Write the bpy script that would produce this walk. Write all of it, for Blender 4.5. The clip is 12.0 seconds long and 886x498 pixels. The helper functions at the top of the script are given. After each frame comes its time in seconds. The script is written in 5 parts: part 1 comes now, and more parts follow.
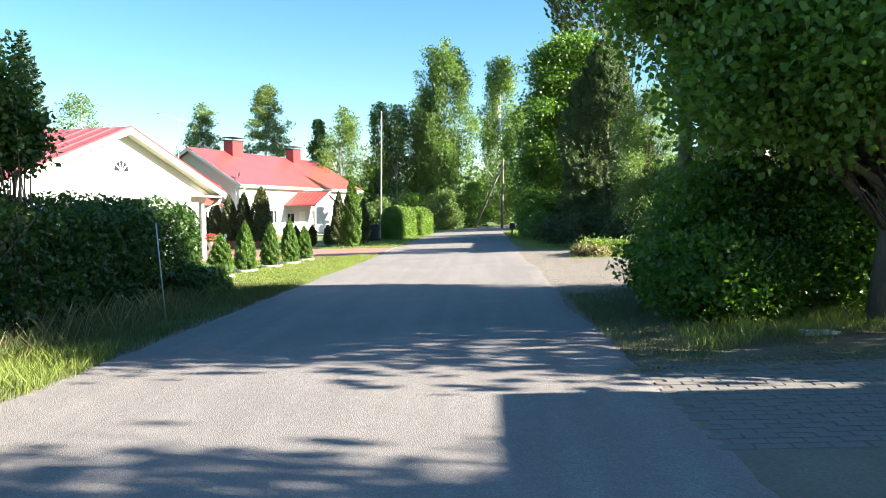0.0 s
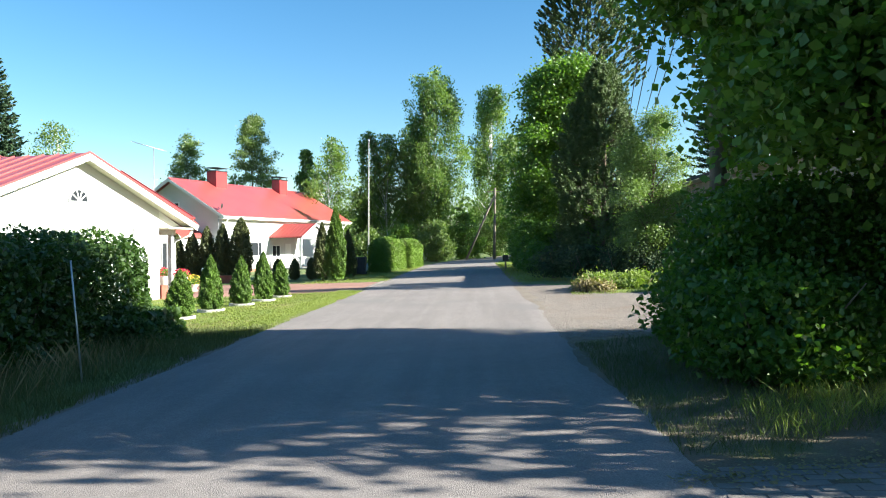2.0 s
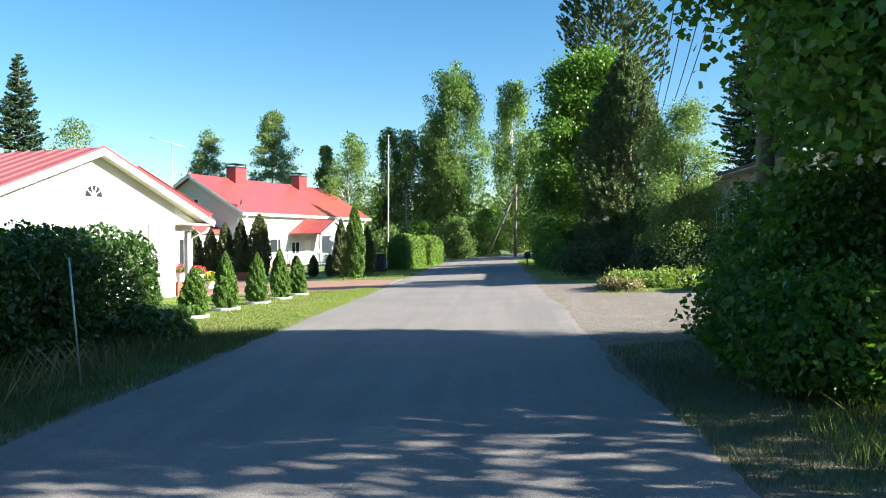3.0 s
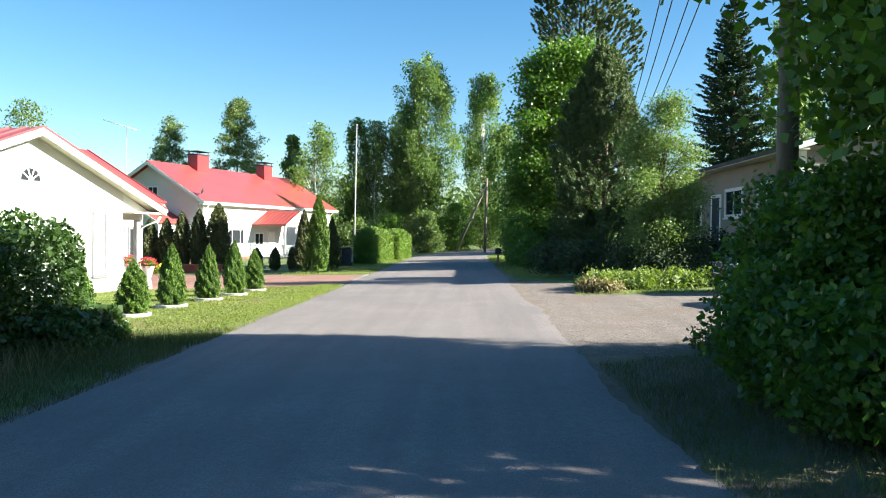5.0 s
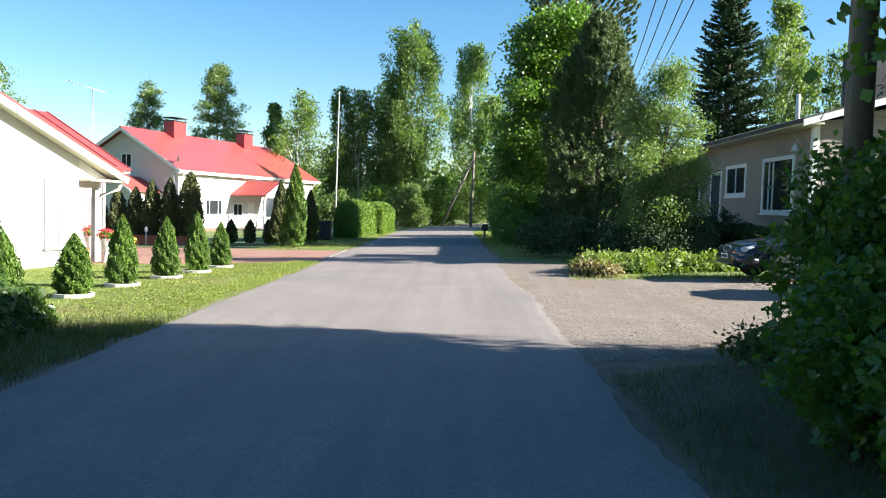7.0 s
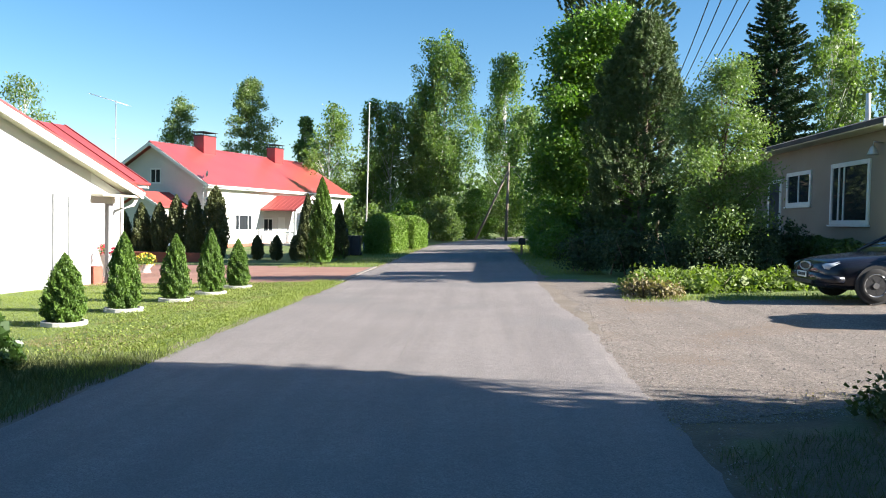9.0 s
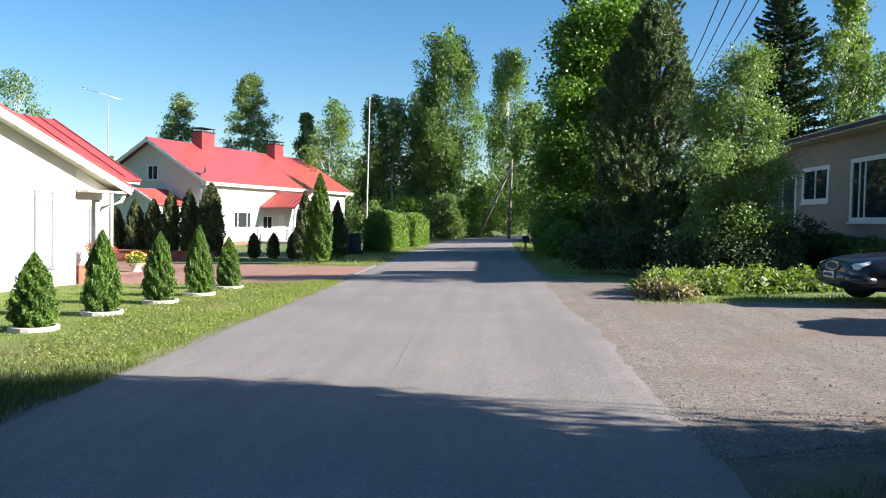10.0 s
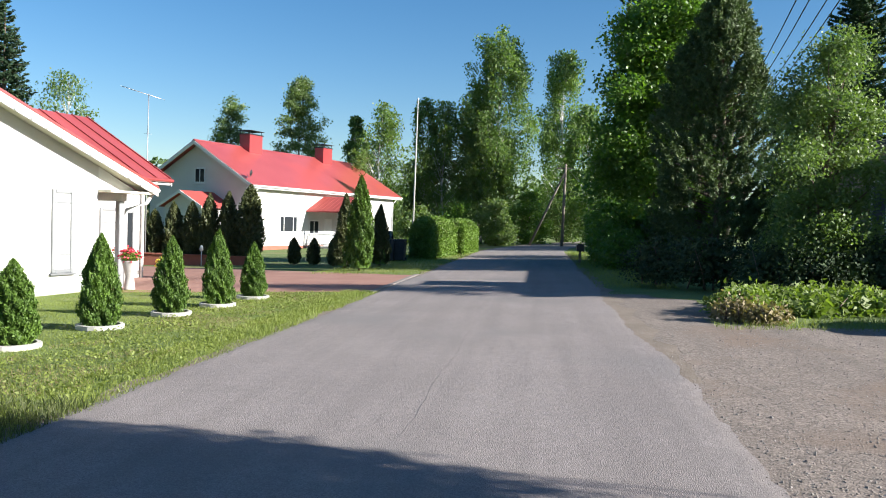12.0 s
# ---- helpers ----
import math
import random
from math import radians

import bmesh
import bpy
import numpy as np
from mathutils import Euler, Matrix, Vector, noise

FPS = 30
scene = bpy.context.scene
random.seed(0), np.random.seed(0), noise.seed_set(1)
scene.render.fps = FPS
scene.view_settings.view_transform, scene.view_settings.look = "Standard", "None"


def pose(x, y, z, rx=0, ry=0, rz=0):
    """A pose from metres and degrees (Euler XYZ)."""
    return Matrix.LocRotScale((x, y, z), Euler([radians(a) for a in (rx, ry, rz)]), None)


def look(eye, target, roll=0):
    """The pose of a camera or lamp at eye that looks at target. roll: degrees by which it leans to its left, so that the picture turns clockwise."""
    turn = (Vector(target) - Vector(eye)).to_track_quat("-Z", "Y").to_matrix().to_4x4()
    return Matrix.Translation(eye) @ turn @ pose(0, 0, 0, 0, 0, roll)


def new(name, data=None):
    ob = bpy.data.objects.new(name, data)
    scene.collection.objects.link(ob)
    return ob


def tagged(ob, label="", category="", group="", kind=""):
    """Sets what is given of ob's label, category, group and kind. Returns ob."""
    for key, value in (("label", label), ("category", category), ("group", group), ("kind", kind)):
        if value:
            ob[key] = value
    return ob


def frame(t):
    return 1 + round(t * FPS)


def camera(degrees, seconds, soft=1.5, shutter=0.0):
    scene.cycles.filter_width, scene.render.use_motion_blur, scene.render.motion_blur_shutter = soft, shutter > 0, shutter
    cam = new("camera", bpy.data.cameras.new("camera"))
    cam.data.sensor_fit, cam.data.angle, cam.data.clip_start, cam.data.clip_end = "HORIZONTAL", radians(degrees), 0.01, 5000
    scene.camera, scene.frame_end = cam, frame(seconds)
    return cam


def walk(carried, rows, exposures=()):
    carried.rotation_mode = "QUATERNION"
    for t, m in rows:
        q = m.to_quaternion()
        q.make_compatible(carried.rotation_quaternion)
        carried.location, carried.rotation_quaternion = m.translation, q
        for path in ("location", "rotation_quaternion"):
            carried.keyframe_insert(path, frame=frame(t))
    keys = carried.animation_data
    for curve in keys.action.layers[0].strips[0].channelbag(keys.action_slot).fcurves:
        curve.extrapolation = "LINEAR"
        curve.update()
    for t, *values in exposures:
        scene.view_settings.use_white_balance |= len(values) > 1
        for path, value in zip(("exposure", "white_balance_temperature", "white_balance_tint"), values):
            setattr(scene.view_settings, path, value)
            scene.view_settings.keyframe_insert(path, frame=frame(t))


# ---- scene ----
cam = camera(59.4, 12.0, soft=1.0)
PATH = [
    (0, (1.458, 2.066, 1.516), (1.347, 4.061, 1.424), -0.1),
    (0.5, (1.443, 2.549, 1.531), (1.402, 4.548, 1.455), 0.2),
    (1, (1.452, 3.12, 1.545), (1.363, 5.118, 1.511), -0.0),
    (1.5, (1.406, 3.764, 1.533), (1.356, 5.764, 1.514), -0.6),
    (2, (1.448, 4.281, 1.545), (1.358, 6.279, 1.533), -0.4),
    (2.5, (1.439, 4.643, 1.547), (1.325, 6.64, 1.534), -0.1),
    (3, (1.373, 4.992, 1.547), (1.232, 6.987, 1.527), -0.3),
    (3.5, (1.358, 5.298, 1.557), (1.306, 7.297, 1.531), 0.2),
    (5.5, (1.274, 6.913, 1.582), (1.216, 8.912, 1.535), 0.9),
    (6, (1.298, 7.342, 1.59), (1.285, 9.339, 1.491), 1.1),
    (6.5, (1.31, 7.811, 1.616), (1.289, 9.809, 1.517), 1.7),
    (8.5, (1.257, 9.569, 1.644), (1.223, 11.564, 1.52), 1.2),
    (9, (1.241, 10.107, 1.644), (1.132, 12.103, 1.573), 1.2),
    (9.5, (1.267, 10.587, 1.625), (1.108, 12.58, 1.551), 0.8),
    (10, (1.218, 11.092, 1.63), (1.103, 13.087, 1.553), 1.2),
    (10.5, (1.262, 11.581, 1.639), (1.086, 13.573, 1.595), 1.6),
    (11, (1.187, 12.144, 1.611), (0.965, 14.131, 1.569), 1.9),
    (11.5, (1.168, 12.646, 1.574), (0.948, 14.633, 1.507), 1.8),
    (12, (1.24, 13.036, 1.631), (0.992, 15.02, 1.566), 1.8),
]
walk(cam, [(t, look(eye, target, roll)) for t, eye, target, roll in PATH],
     exposures=[(0, 2.5, 6600, 6), (1.2, 2.27, 6450, 5), (2.5, 2.1, 6250, 4), (6.5, 2.13, 6400, 8), (9, 1.97, 6300, 10), (10.5, 1.7, 6200, 11), (12, 1.55, 6150, 11)])

# ---- light ----
SUN_EL = 23.5
world = bpy.data.worlds.new("world")
scene.world = world
world.use_nodes = True
wn = world.node_tree
sky = wn.nodes.new("ShaderNodeTexSky")
sky.sky_type = "NISHITA"
sky.sun_disc = False
sky.sun_elevation = radians(SUN_EL)
sky.sun_rotation = radians(100.0)
sky.air_density, sky.dust_density, sky.ozone_density = 1.0, 0.5, 2.2
wn.nodes["Background"].inputs[1].default_value = 0.051
clear = wn.nodes.new("ShaderNodeHueSaturation")
clear.inputs["Saturation"].default_value = 1.3
clear.inputs["Hue"].default_value = 0.499
wn.links.new(sky.outputs[0], clear.inputs["Color"])
wn.links.new(clear.outputs[0], wn.nodes["Background"].inputs[0])
sun = new("sun", bpy.data.lights.new("sun", "SUN"))
sun.data.energy, sun.data.angle, sun.data.color = 5.0, radians(0.45), (1.0, 0.93, 0.83)
sun.matrix_world = look((40 * 0.985, -40 * 0.174, 40 * math.tan(radians(SUN_EL))), (0, 0, 0))


# ---- materials ----
def surface(name, c1, c2, rough=0.8, scale=4.0, fine=60.0, bump=0.3, depth=0.004, spec=0.5, spots=None, metal=0.0, stretch=(1, 1, 1), island=0.0, obrand=0.0, contrast=0.35, patch=0.0, cells=0.0, stony=1.0):
    """Two colours mixed by coarse and fine noise, with fine relief; spots: a third colour in blotches."""
    m = bpy.data.materials.new(name)
    m.use_nodes = True
    nt = m.node_tree
    b = nt.nodes["Principled BSDF"]
    b.inputs["Roughness"].default_value, b.inputs["Metallic"].default_value = rough, metal
    b.inputs["Specular IOR Level"].default_value = spec
    tc = nt.nodes.new("ShaderNodeTexCoord")
    mp = nt.nodes.new("ShaderNodeMapping")
    mp.inputs["Scale"].default_value = stretch
    nt.links.new(tc.outputs["Object"], mp.inputs[0])

    def nz(s, d=4.0):
        n = nt.nodes.new("ShaderNodeTexNoise")
        n.inputs["Scale"].default_value, n.inputs["Detail"].default_value = s, d
        nt.links.new(mp.outputs[0], n.inputs["Vector"])
        return n.outputs[0]

    def mix(fac, a, c, kind="MIX"):
        x = nt.nodes.new("ShaderNodeMix")
        x.data_type, x.blend_type = "RGBA", kind
        for k, v in ((0, fac), (6, a), (7, c)):
            if hasattr(v, "default_value"):
                nt.links.new(v, x.inputs[k])
            else:
                x.inputs[k].default_value = v if k == 0 else (*v, 1)
        return x.outputs[2]

    def rng(v, lo, hi, a=0.0, z=1.0):
        r = nt.nodes.new("ShaderNodeMapRange")
        nt.links.new(v, r.inputs[0])
        for k, q in zip((1, 2, 3, 4), (lo, hi, a, z)):
            r.inputs[k].default_value = q
        return r.outputs[0]

    coarse, tiny = nz(scale), nz(fine, 2.0)
    col = mix(rng(coarse, 0.3, 0.7), c1, c2)
    col = mix(rng(tiny, 0.32, 0.68, 0.0, contrast), col, tuple(v * 0.55 for v in c1))
    if cells:
        # single stones: each cell its own shade, domed
        vo = nt.nodes.new("ShaderNodeTexVoronoi")
        vo.inputs["Scale"].default_value = cells
        nt.links.new(mp.outputs[0], vo.inputs["Vector"])
        sp = nt.nodes.new("ShaderNodeSeparateColor")
        nt.links.new(vo.outputs["Color"], sp.inputs[0])
        col = mix(rng(sp.outputs[0], 0.0, 1.0, 0.0, 0.55 * stony), col, tuple(min(0.8, v * 1.75) for v in c2))
        col = mix(rng(sp.outputs[1], 0.35, 1.0, 0.0, 0.8 * stony), col, tuple(v * 0.45 for v in c1))
    if patch:
        # long streaks along the way of travel, and mid-sized mottling
        mp2 = nt.nodes.new("ShaderNodeMapping")
        mp2.inputs["Scale"].default_value = (3.0, 0.12, 1.0)
        nt.links.new(tc.outputs["Object"], mp2.inputs[0])
        n2 = nt.nodes.new("ShaderNodeTexNoise")
        n2.inputs["Scale"].default_value, n2.inputs["Detail"].default_value = 1.0, 5.0
        nt.links.new(mp2.outputs[0], n2.inputs["Vector"])
        col = mix(rng(n2.outputs[0], 0.4, 0.66, 0.0, patch * 2), col, tuple(v * 0.72 for v in c1))
        col = mix(rng(nz(9.0), 0.42, 0.66, 0.0, patch * 1.6), col, tuple(v * 0.8 for v in c1))
    if spots:
        col = mix(rng(nz(scale * 0.37, 5.0), 0.55, 0.68, 0.0, 0.85), col, spots)
    if island:
        g = nt.nodes.new("ShaderNodeNewGeometry")
        col = mix(rng(g.outputs["Random Per Island"], 0, 1, 0.0, island), col, tuple(v * 0.5 for v in c1))
    if obrand:
        o = nt.nodes.new("ShaderNodeObjectInfo")
        col = mix(rng(o.outputs["Random"], 0, 1, 0.0, obrand), col, tuple(v * 0.6 for v in c2))
    nt.links.new(col, b.inputs["Base Color"])
    if cells:
        tiny = rng(vo.outputs["Distance"], 0.0, 0.7, 1.0, 0.0)
    bp = nt.nodes.new("ShaderNodeBump")
    bp.inputs["Strength"].default_value, bp.inputs["Distance"].default_value = bump, depth
    nt.links.new(tiny, bp.inputs["Height"])
    nt.links.new(bp.outputs[0], b.inputs["Normal"])
    return m


def foliage(name, dark, light, rough=0.5, through_light=0.35, big=0.6):
    """Leaves: each leaf varies, and light passes through it."""
    m = bpy.data.materials.new(name)
    m.use_nodes = True
    nt = m.node_tree
    b = nt.nodes["Principled BSDF"]
    b.inputs["Roughness"].default_value = rough
    g = nt.nodes.new("ShaderNodeNewGeometry")
    tc = nt.nodes.new("ShaderNodeTexCoord")
    n = nt.nodes.new("ShaderNodeTexNoise")
    n.inputs["Scale"].default_value = big
    nt.links.new(tc.outputs["Object"], n.inputs["Vector"])
    a = nt.nodes.new("ShaderNodeMath")
    a.operation = "MULTIPLY_ADD"
    a.inputs[1].default_value = 0.55
    nt.links.new(g.outputs["Random Per Island"], a.inputs[0])
    s = nt.nodes.new("ShaderNodeMapRange")
    for k, q in zip((1, 2, 3, 4), (0.3, 0.7, 0.0, 0.45)):
        s.inputs[k].default_value = q
    nt.links.new(n.outputs[0], s.inputs[0])
    nt.links.new(s.outputs[0], a.inputs[2])
    x = nt.nodes.new("ShaderNodeMix")
    x.data_type = "RGBA"
    nt.links.new(a.outputs[0], x.inputs[0])
    x.inputs[6].default_value, x.inputs[7].default_value = (*dark, 1), (*light, 1)
    nt.links.new(x.outputs[2], b.inputs["Base Color"])
    tr = nt.nodes.new("ShaderNodeBsdfTranslucent")
    h = nt.nodes.new("ShaderNodeMix")
    h.data_type, h.blend_type = "RGBA", "MULTIPLY"
    h.inputs[0].default_value = 1
    h.inputs[7].default_value = (1.5, 1.7, 0.6, 1)
    nt.links.new(x.outputs[2], h.inputs[6])
    nt.links.new(h.outputs[2], tr.inputs[0])
    ms = nt.nodes.new("ShaderNodeMixShader")
    ms.inputs[0].default_value = through_light
    nt.links.new(b.outputs[0], ms.inputs[1])
    nt.links.new(tr.outputs[0], ms.inputs[2])
    nt.links.new(ms.outputs[0], nt.nodes["Material Output"].inputs[0])
    return m


def pane_glass(name, tint=(0.026, 0.03, 0.034)):
    m = bpy.data.materials.new(name)
    m.use_nodes = True
    b = m.node_tree.nodes["Principled BSDF"]
    b.inputs["Base Color"].default_value = (*tint, 1)
    b.inputs["Roughness"].default_value = 0.04
    b.inputs["IOR"].default_value = 1.5
    return m


ASPHALT = surface("asphalt", (0.228, 0.203, 0.190), (0.287, 0.256, 0.239), 0.92, 0.7, 62.0, 0.6, 0.006, 0.15, spots=(0.203, 0.187, 0.178), contrast=0.3, patch=0.16, cells=120.0, stony=0.55)
GRAVEL = surface("gravel", (0.150, 0.122, 0.100), (0.245, 0.202, 0.167), 0.95, 1.6, 55.0, 0.5, 0.008, spots=(0.170, 0.122, 0.088), contrast=0.6, patch=0.22, cells=55.0)
PEBBLE = surface("pebble", (0.260, 0.230, 0.200), (0.460, 0.420, 0.370), 0.9, 8.0, 90.0, 0.3, 0.002, island=0.65)
SOIL = surface("verge_soil", (0.165, 0.13, 0.098), (0.235, 0.193, 0.15), 0.95, 2.0, 40.0, 0.8, 0.02)
HUMUS = surface("dark_humus", (0.120, 0.093, 0.060), (0.203, 0.158, 0.102), 0.95, 3.0, 45.0, 1.0, 0.02, spots=(0.105, 0.128, 0.045))
LAWN = surface("lawn", (0.082, 0.126, 0.026), (0.157, 0.212, 0.046), 0.95, 0.8, 30.0, 0.8, 0.03, spots=(0.199, 0.187, 0.065))
PAVER = surface("red_paver", (0.281, 0.136, 0.098), (0.357, 0.196, 0.145), 0.9, 1.2, 40.0, 0.4, 0.004, obrand=0.3)
GREY_PAVER = surface("grey_paver", (0.17, 0.15, 0.135), (0.25, 0.22, 0.2), 0.92, 2.0, 60.0, 0.5, 0.004, obrand=0.4)
BRICK = surface("red_brick", (0.32, 0.1, 0.065), (0.42, 0.15, 0.1), 0.9, 3.0, 60.0, 0.4, 0.004, obrand=0.4)
PLASTER = surface("white_render", (0.559, 0.550, 0.525), (0.611, 0.602, 0.581), 0.9, 0.7, 80.0, 0.3, 0.003)
WHITE = surface("white_paint", (0.702, 0.702, 0.675), (0.738, 0.738, 0.720), 0.55, 1.5, 60.0, 0.15, 0.002)
CREAM = surface("cream_soffit", (0.578, 0.544, 0.425), (0.629, 0.595, 0.484), 0.6, 1.5, 60.0, 0.15, 0.002)
RED_ROOF = surface("red_sheet_roof", (0.296, 0.054, 0.050), (0.352, 0.072, 0.066), 0.32, 0.5, 30.0, 0.15, 0.003, 0.95, spots=(0.344, 0.060, 0.048))
RED_TILE = surface("red_tile_roof", (0.328, 0.053, 0.045), (0.377, 0.070, 0.059), 0.65, 0.5, 25.0, 0.25, 0.006)
RED_CHIM = surface("red_chimney_sheet", (0.255, 0.030, 0.034), (0.306, 0.043, 0.044), 0.4, 0.8, 30.0, 0.1, 0.002)
DARK_METAL = surface("dark_metal", (0.03, 0.03, 0.032), (0.05, 0.05, 0.052), 0.45, 3.0, 60.0, 0.1, 0.002, metal=0.4)
GALV = surface("galvanised_metal", (0.42, 0.43, 0.44), (0.55, 0.56, 0.57), 0.45, 3.0, 80.0, 0.1, 0.001, metal=0.6)
TIMBER = surface("brown_grey_render", (0.255, 0.212, 0.170), (0.297, 0.251, 0.204), 0.9, 1.0, 60.0, 0.3, 0.003)
SIDING = surface("grey_weathered_board", (0.255, 0.221, 0.187), (0.323, 0.281, 0.238), 0.9, 1.6, 50.0, 0.5, 0.003, stretch=(1, 0.15, 3))
FELT = surface("dark_corrugated_roof", (0.045, 0.043, 0.042), (0.085, 0.08, 0.076), 0.85, 1.5, 40.0, 0.4, 0.004)
BARK = surface("bark", (0.09, 0.065, 0.045), (0.17, 0.13, 0.1), 0.95, 5.0, 30.0, 1.0, 0.02, stretch=(1, 1, 0.25))
BIRCH_BARK = surface("birch_bark", (0.595, 0.570, 0.527), (0.663, 0.637, 0.595), 0.8, 3.0, 25.0, 0.4, 0.006, spots=(0.051, 0.043, 0.038), stretch=(0.5, 0.5, 2.2))
POLE_WOOD = surface("tarred_pole_wood", (0.13, 0.11, 0.085), (0.2, 0.17, 0.135), 0.9, 3.0, 40.0, 0.6, 0.005, stretch=(1, 1, 0.1))
CONCRETE = surface("concrete", (0.400, 0.384, 0.352), (0.496, 0.480, 0.448), 0.9, 5.0, 60.0, 0.4, 0.003)
CAR_PAINT = surface("dark_car_paint", (0.012, 0.014, 0.022), (0.018, 0.02, 0.03), 0.22, 3.0, 60.0, 0.0, 0.001)
RUBBER = surface("tyre_rubber", (0.018, 0.018, 0.018), (0.03, 0.03, 0.03), 0.85, 5.0, 60.0, 0.2, 0.002)
ALLOY = surface("alloy", (0.6, 0.6, 0.61), (0.7, 0.7, 0.71), 0.3, 4.0, 60.0, 0.05, 0.001, metal=0.9)
PLASTIC = surface("dark_plastic", (0.02, 0.02, 0.022), (0.035, 0.035, 0.037), 0.6, 4.0, 60.0, 0.1, 0.001)
DOOR_BLUE = surface("dark_blue_door_paint", (0.025, 0.03, 0.05), (0.035, 0.042, 0.065), 0.5, 2.0, 60.0, 0.1, 0.002)
GLASS = pane_glass("window_glass")
GREY_TRIM = surface("pale_grey_trim", (0.22, 0.23, 0.235), (0.28, 0.29, 0.29), 0.5, 2.0, 60.0, 0.1, 0.002)
CURTAIN = surface("pale_curtain", (0.6, 0.6, 0.58), (0.7, 0.7, 0.68), 0.9, 2.0, 40.0, 0.3, 0.005, stretch=(1, 6, 0.3))
LAMP_GLASS = surface("headlamp_lens", (0.45, 0.47, 0.5), (0.62, 0.64, 0.66), 0.08, 14.0, 60.0, 0.1, 0.002)
FLOWER_RED = surface("red_petals", (0.5, 0.02, 0.05), (0.65, 0.05, 0.09), 0.6, 8.0, 60.0, 0.1, 0.002)
FLOWER_YELLOW = surface("yellow_petals", (0.6, 0.42, 0.03), (0.7, 0.55, 0.05), 0.6, 8.0, 60.0, 0.1, 0.002)
FLOWER_WHITE = surface("white_petals", (0.7, 0.7, 0.68), (0.8, 0.8, 0.78), 0.6, 8.0, 60.0, 0.1, 0.002)
L_HEDGE = foliage("hedge_leaves", (0.026, 0.058, 0.014), (0.06, 0.11, 0.024), 0.4)
L_BUSH = foliage("bush_leaves", (0.04, 0.095, 0.016), (0.11, 0.2, 0.028), 0.38, 0.42)
L_MAPLE = foliage("maple_leaves", (0.05, 0.108, 0.018), (0.128, 0.222, 0.032), 0.5, 0.4)
L_BIRCH = foliage("birch_leaves", (0.08, 0.135, 0.046), (0.175, 0.245, 0.088), 0.5, 0.5)
L_WILLOW = foliage("silvery_leaves", (0.065, 0.11, 0.03), (0.17, 0.24, 0.08))
L_POPLAR = foliage("poplar_leaves", (0.075, 0.125, 0.04), (0.165, 0.215, 0.08), 0.45, 0.42)
L_PINE = foliage("pine_needles", (0.036, 0.068, 0.02), (0.1, 0.145, 0.042), 0.6, 0.12, 1.2)
L_SPRUCE = foliage("spruce_needles", (0.014, 0.04, 0.017), (0.04, 0.08, 0.028), 0.85, 0.1)
L_THUJA = foliage("thuja_sprays", (0.036, 0.078, 0.01), (0.125, 0.215, 0.026), 0.6, 0.2, 3.0)
L_THUJA_DARK = foliage("dark_thuja_sprays", (0.034, 0.048, 0.014), (0.1, 0.11, 0.03), 0.6, 0.12, 2.0)
L_CLIPPED = foliage("clipped_hedge_leaves", (0.075, 0.135, 0.014), (0.15, 0.245, 0.026), 0.5, 0.18)
L_HOSTA = foliage("groundcover_leaves", (0.068, 0.108, 0.018), (0.185, 0.245, 0.05), 0.62, 0.35, 1.5)
# on the verges: grass blades toned for sunlit spots, verge blades for shaded ones
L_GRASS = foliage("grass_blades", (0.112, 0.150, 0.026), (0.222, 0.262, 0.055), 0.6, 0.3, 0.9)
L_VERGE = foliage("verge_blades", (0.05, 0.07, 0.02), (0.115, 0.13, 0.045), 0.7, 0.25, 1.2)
L_DRY = foliage("dry_stalks", (0.16, 0.13, 0.06), (0.28, 0.23, 0.12), 0.7, 0.2)
L_JUNIPER = foliage("juniper_sprays", (0.022, 0.042, 0.018), (0.055, 0.085, 0.034), 0.9, 0.08, 1.5)
L_FAR = foliage("far_leaves", (0.06, 0.105, 0.035), (0.12, 0.175, 0.06), 0.6, 0.25, 0.2)


# ---- geometry helpers ----
def gz(x, y=0.0):
    """Height of the ground: it falls gently from the lot on one side of the road to the gardens on the other."""
    return 0.035 * max(-22.0, min(22.0, x))


def data_mesh(name, verts, faces, smooth=False):
    me = bpy.data.meshes.new(name)
    me.from_pydata([tuple(v) for v in verts], [], faces)
    me.update()
    if smooth:
        me.polygons.foreach_set("use_smooth", [True] * len(me.polygons))
    return me


def quad_mesh(name, q):
    """A mesh of loose quads, q of shape (n, 4, 3)."""
    n = len(q)
    me = bpy.data.meshes.new(name)
    me.vertices.add(4 * n)
    me.vertices.foreach_set("co", np.ascontiguousarray(q, dtype=np.float32).ravel())
    me.loops.add(4 * n)
    me.loops.foreach_set("vertex_index", np.arange(4 * n, dtype=np.int32))
    me.polygons.add(n)
    me.polygons.foreach_set("loop_start", np.arange(0, 4 * n, 4, dtype=np.int32))
    me.update(calc_edges=True)
    me.validate()
    return me


def part(name, shape, material, parent=None, label="", at=None):
    """Links a mesh or a bmesh as one object under a thing or a part."""
    if isinstance(shape, bmesh.types.BMesh):
        me = bpy.data.meshes.new(name)
        shape.normal_update()
        shape.to_mesh(me)
        shape.free()
        shape = me
    if material and not shape.materials:
        shape.materials.append(material)
    ob = new(name, shape)
    if at is not None:
        ob.location = at
    ob.parent = parent
    return tagged(ob, label)


def thing(name, m, label, category, group="", kind=""):
    ob = new(name)
    ob.empty_display_size = 0.2
    ob.matrix_world = m
    return tagged(ob, label, category, group, kind)


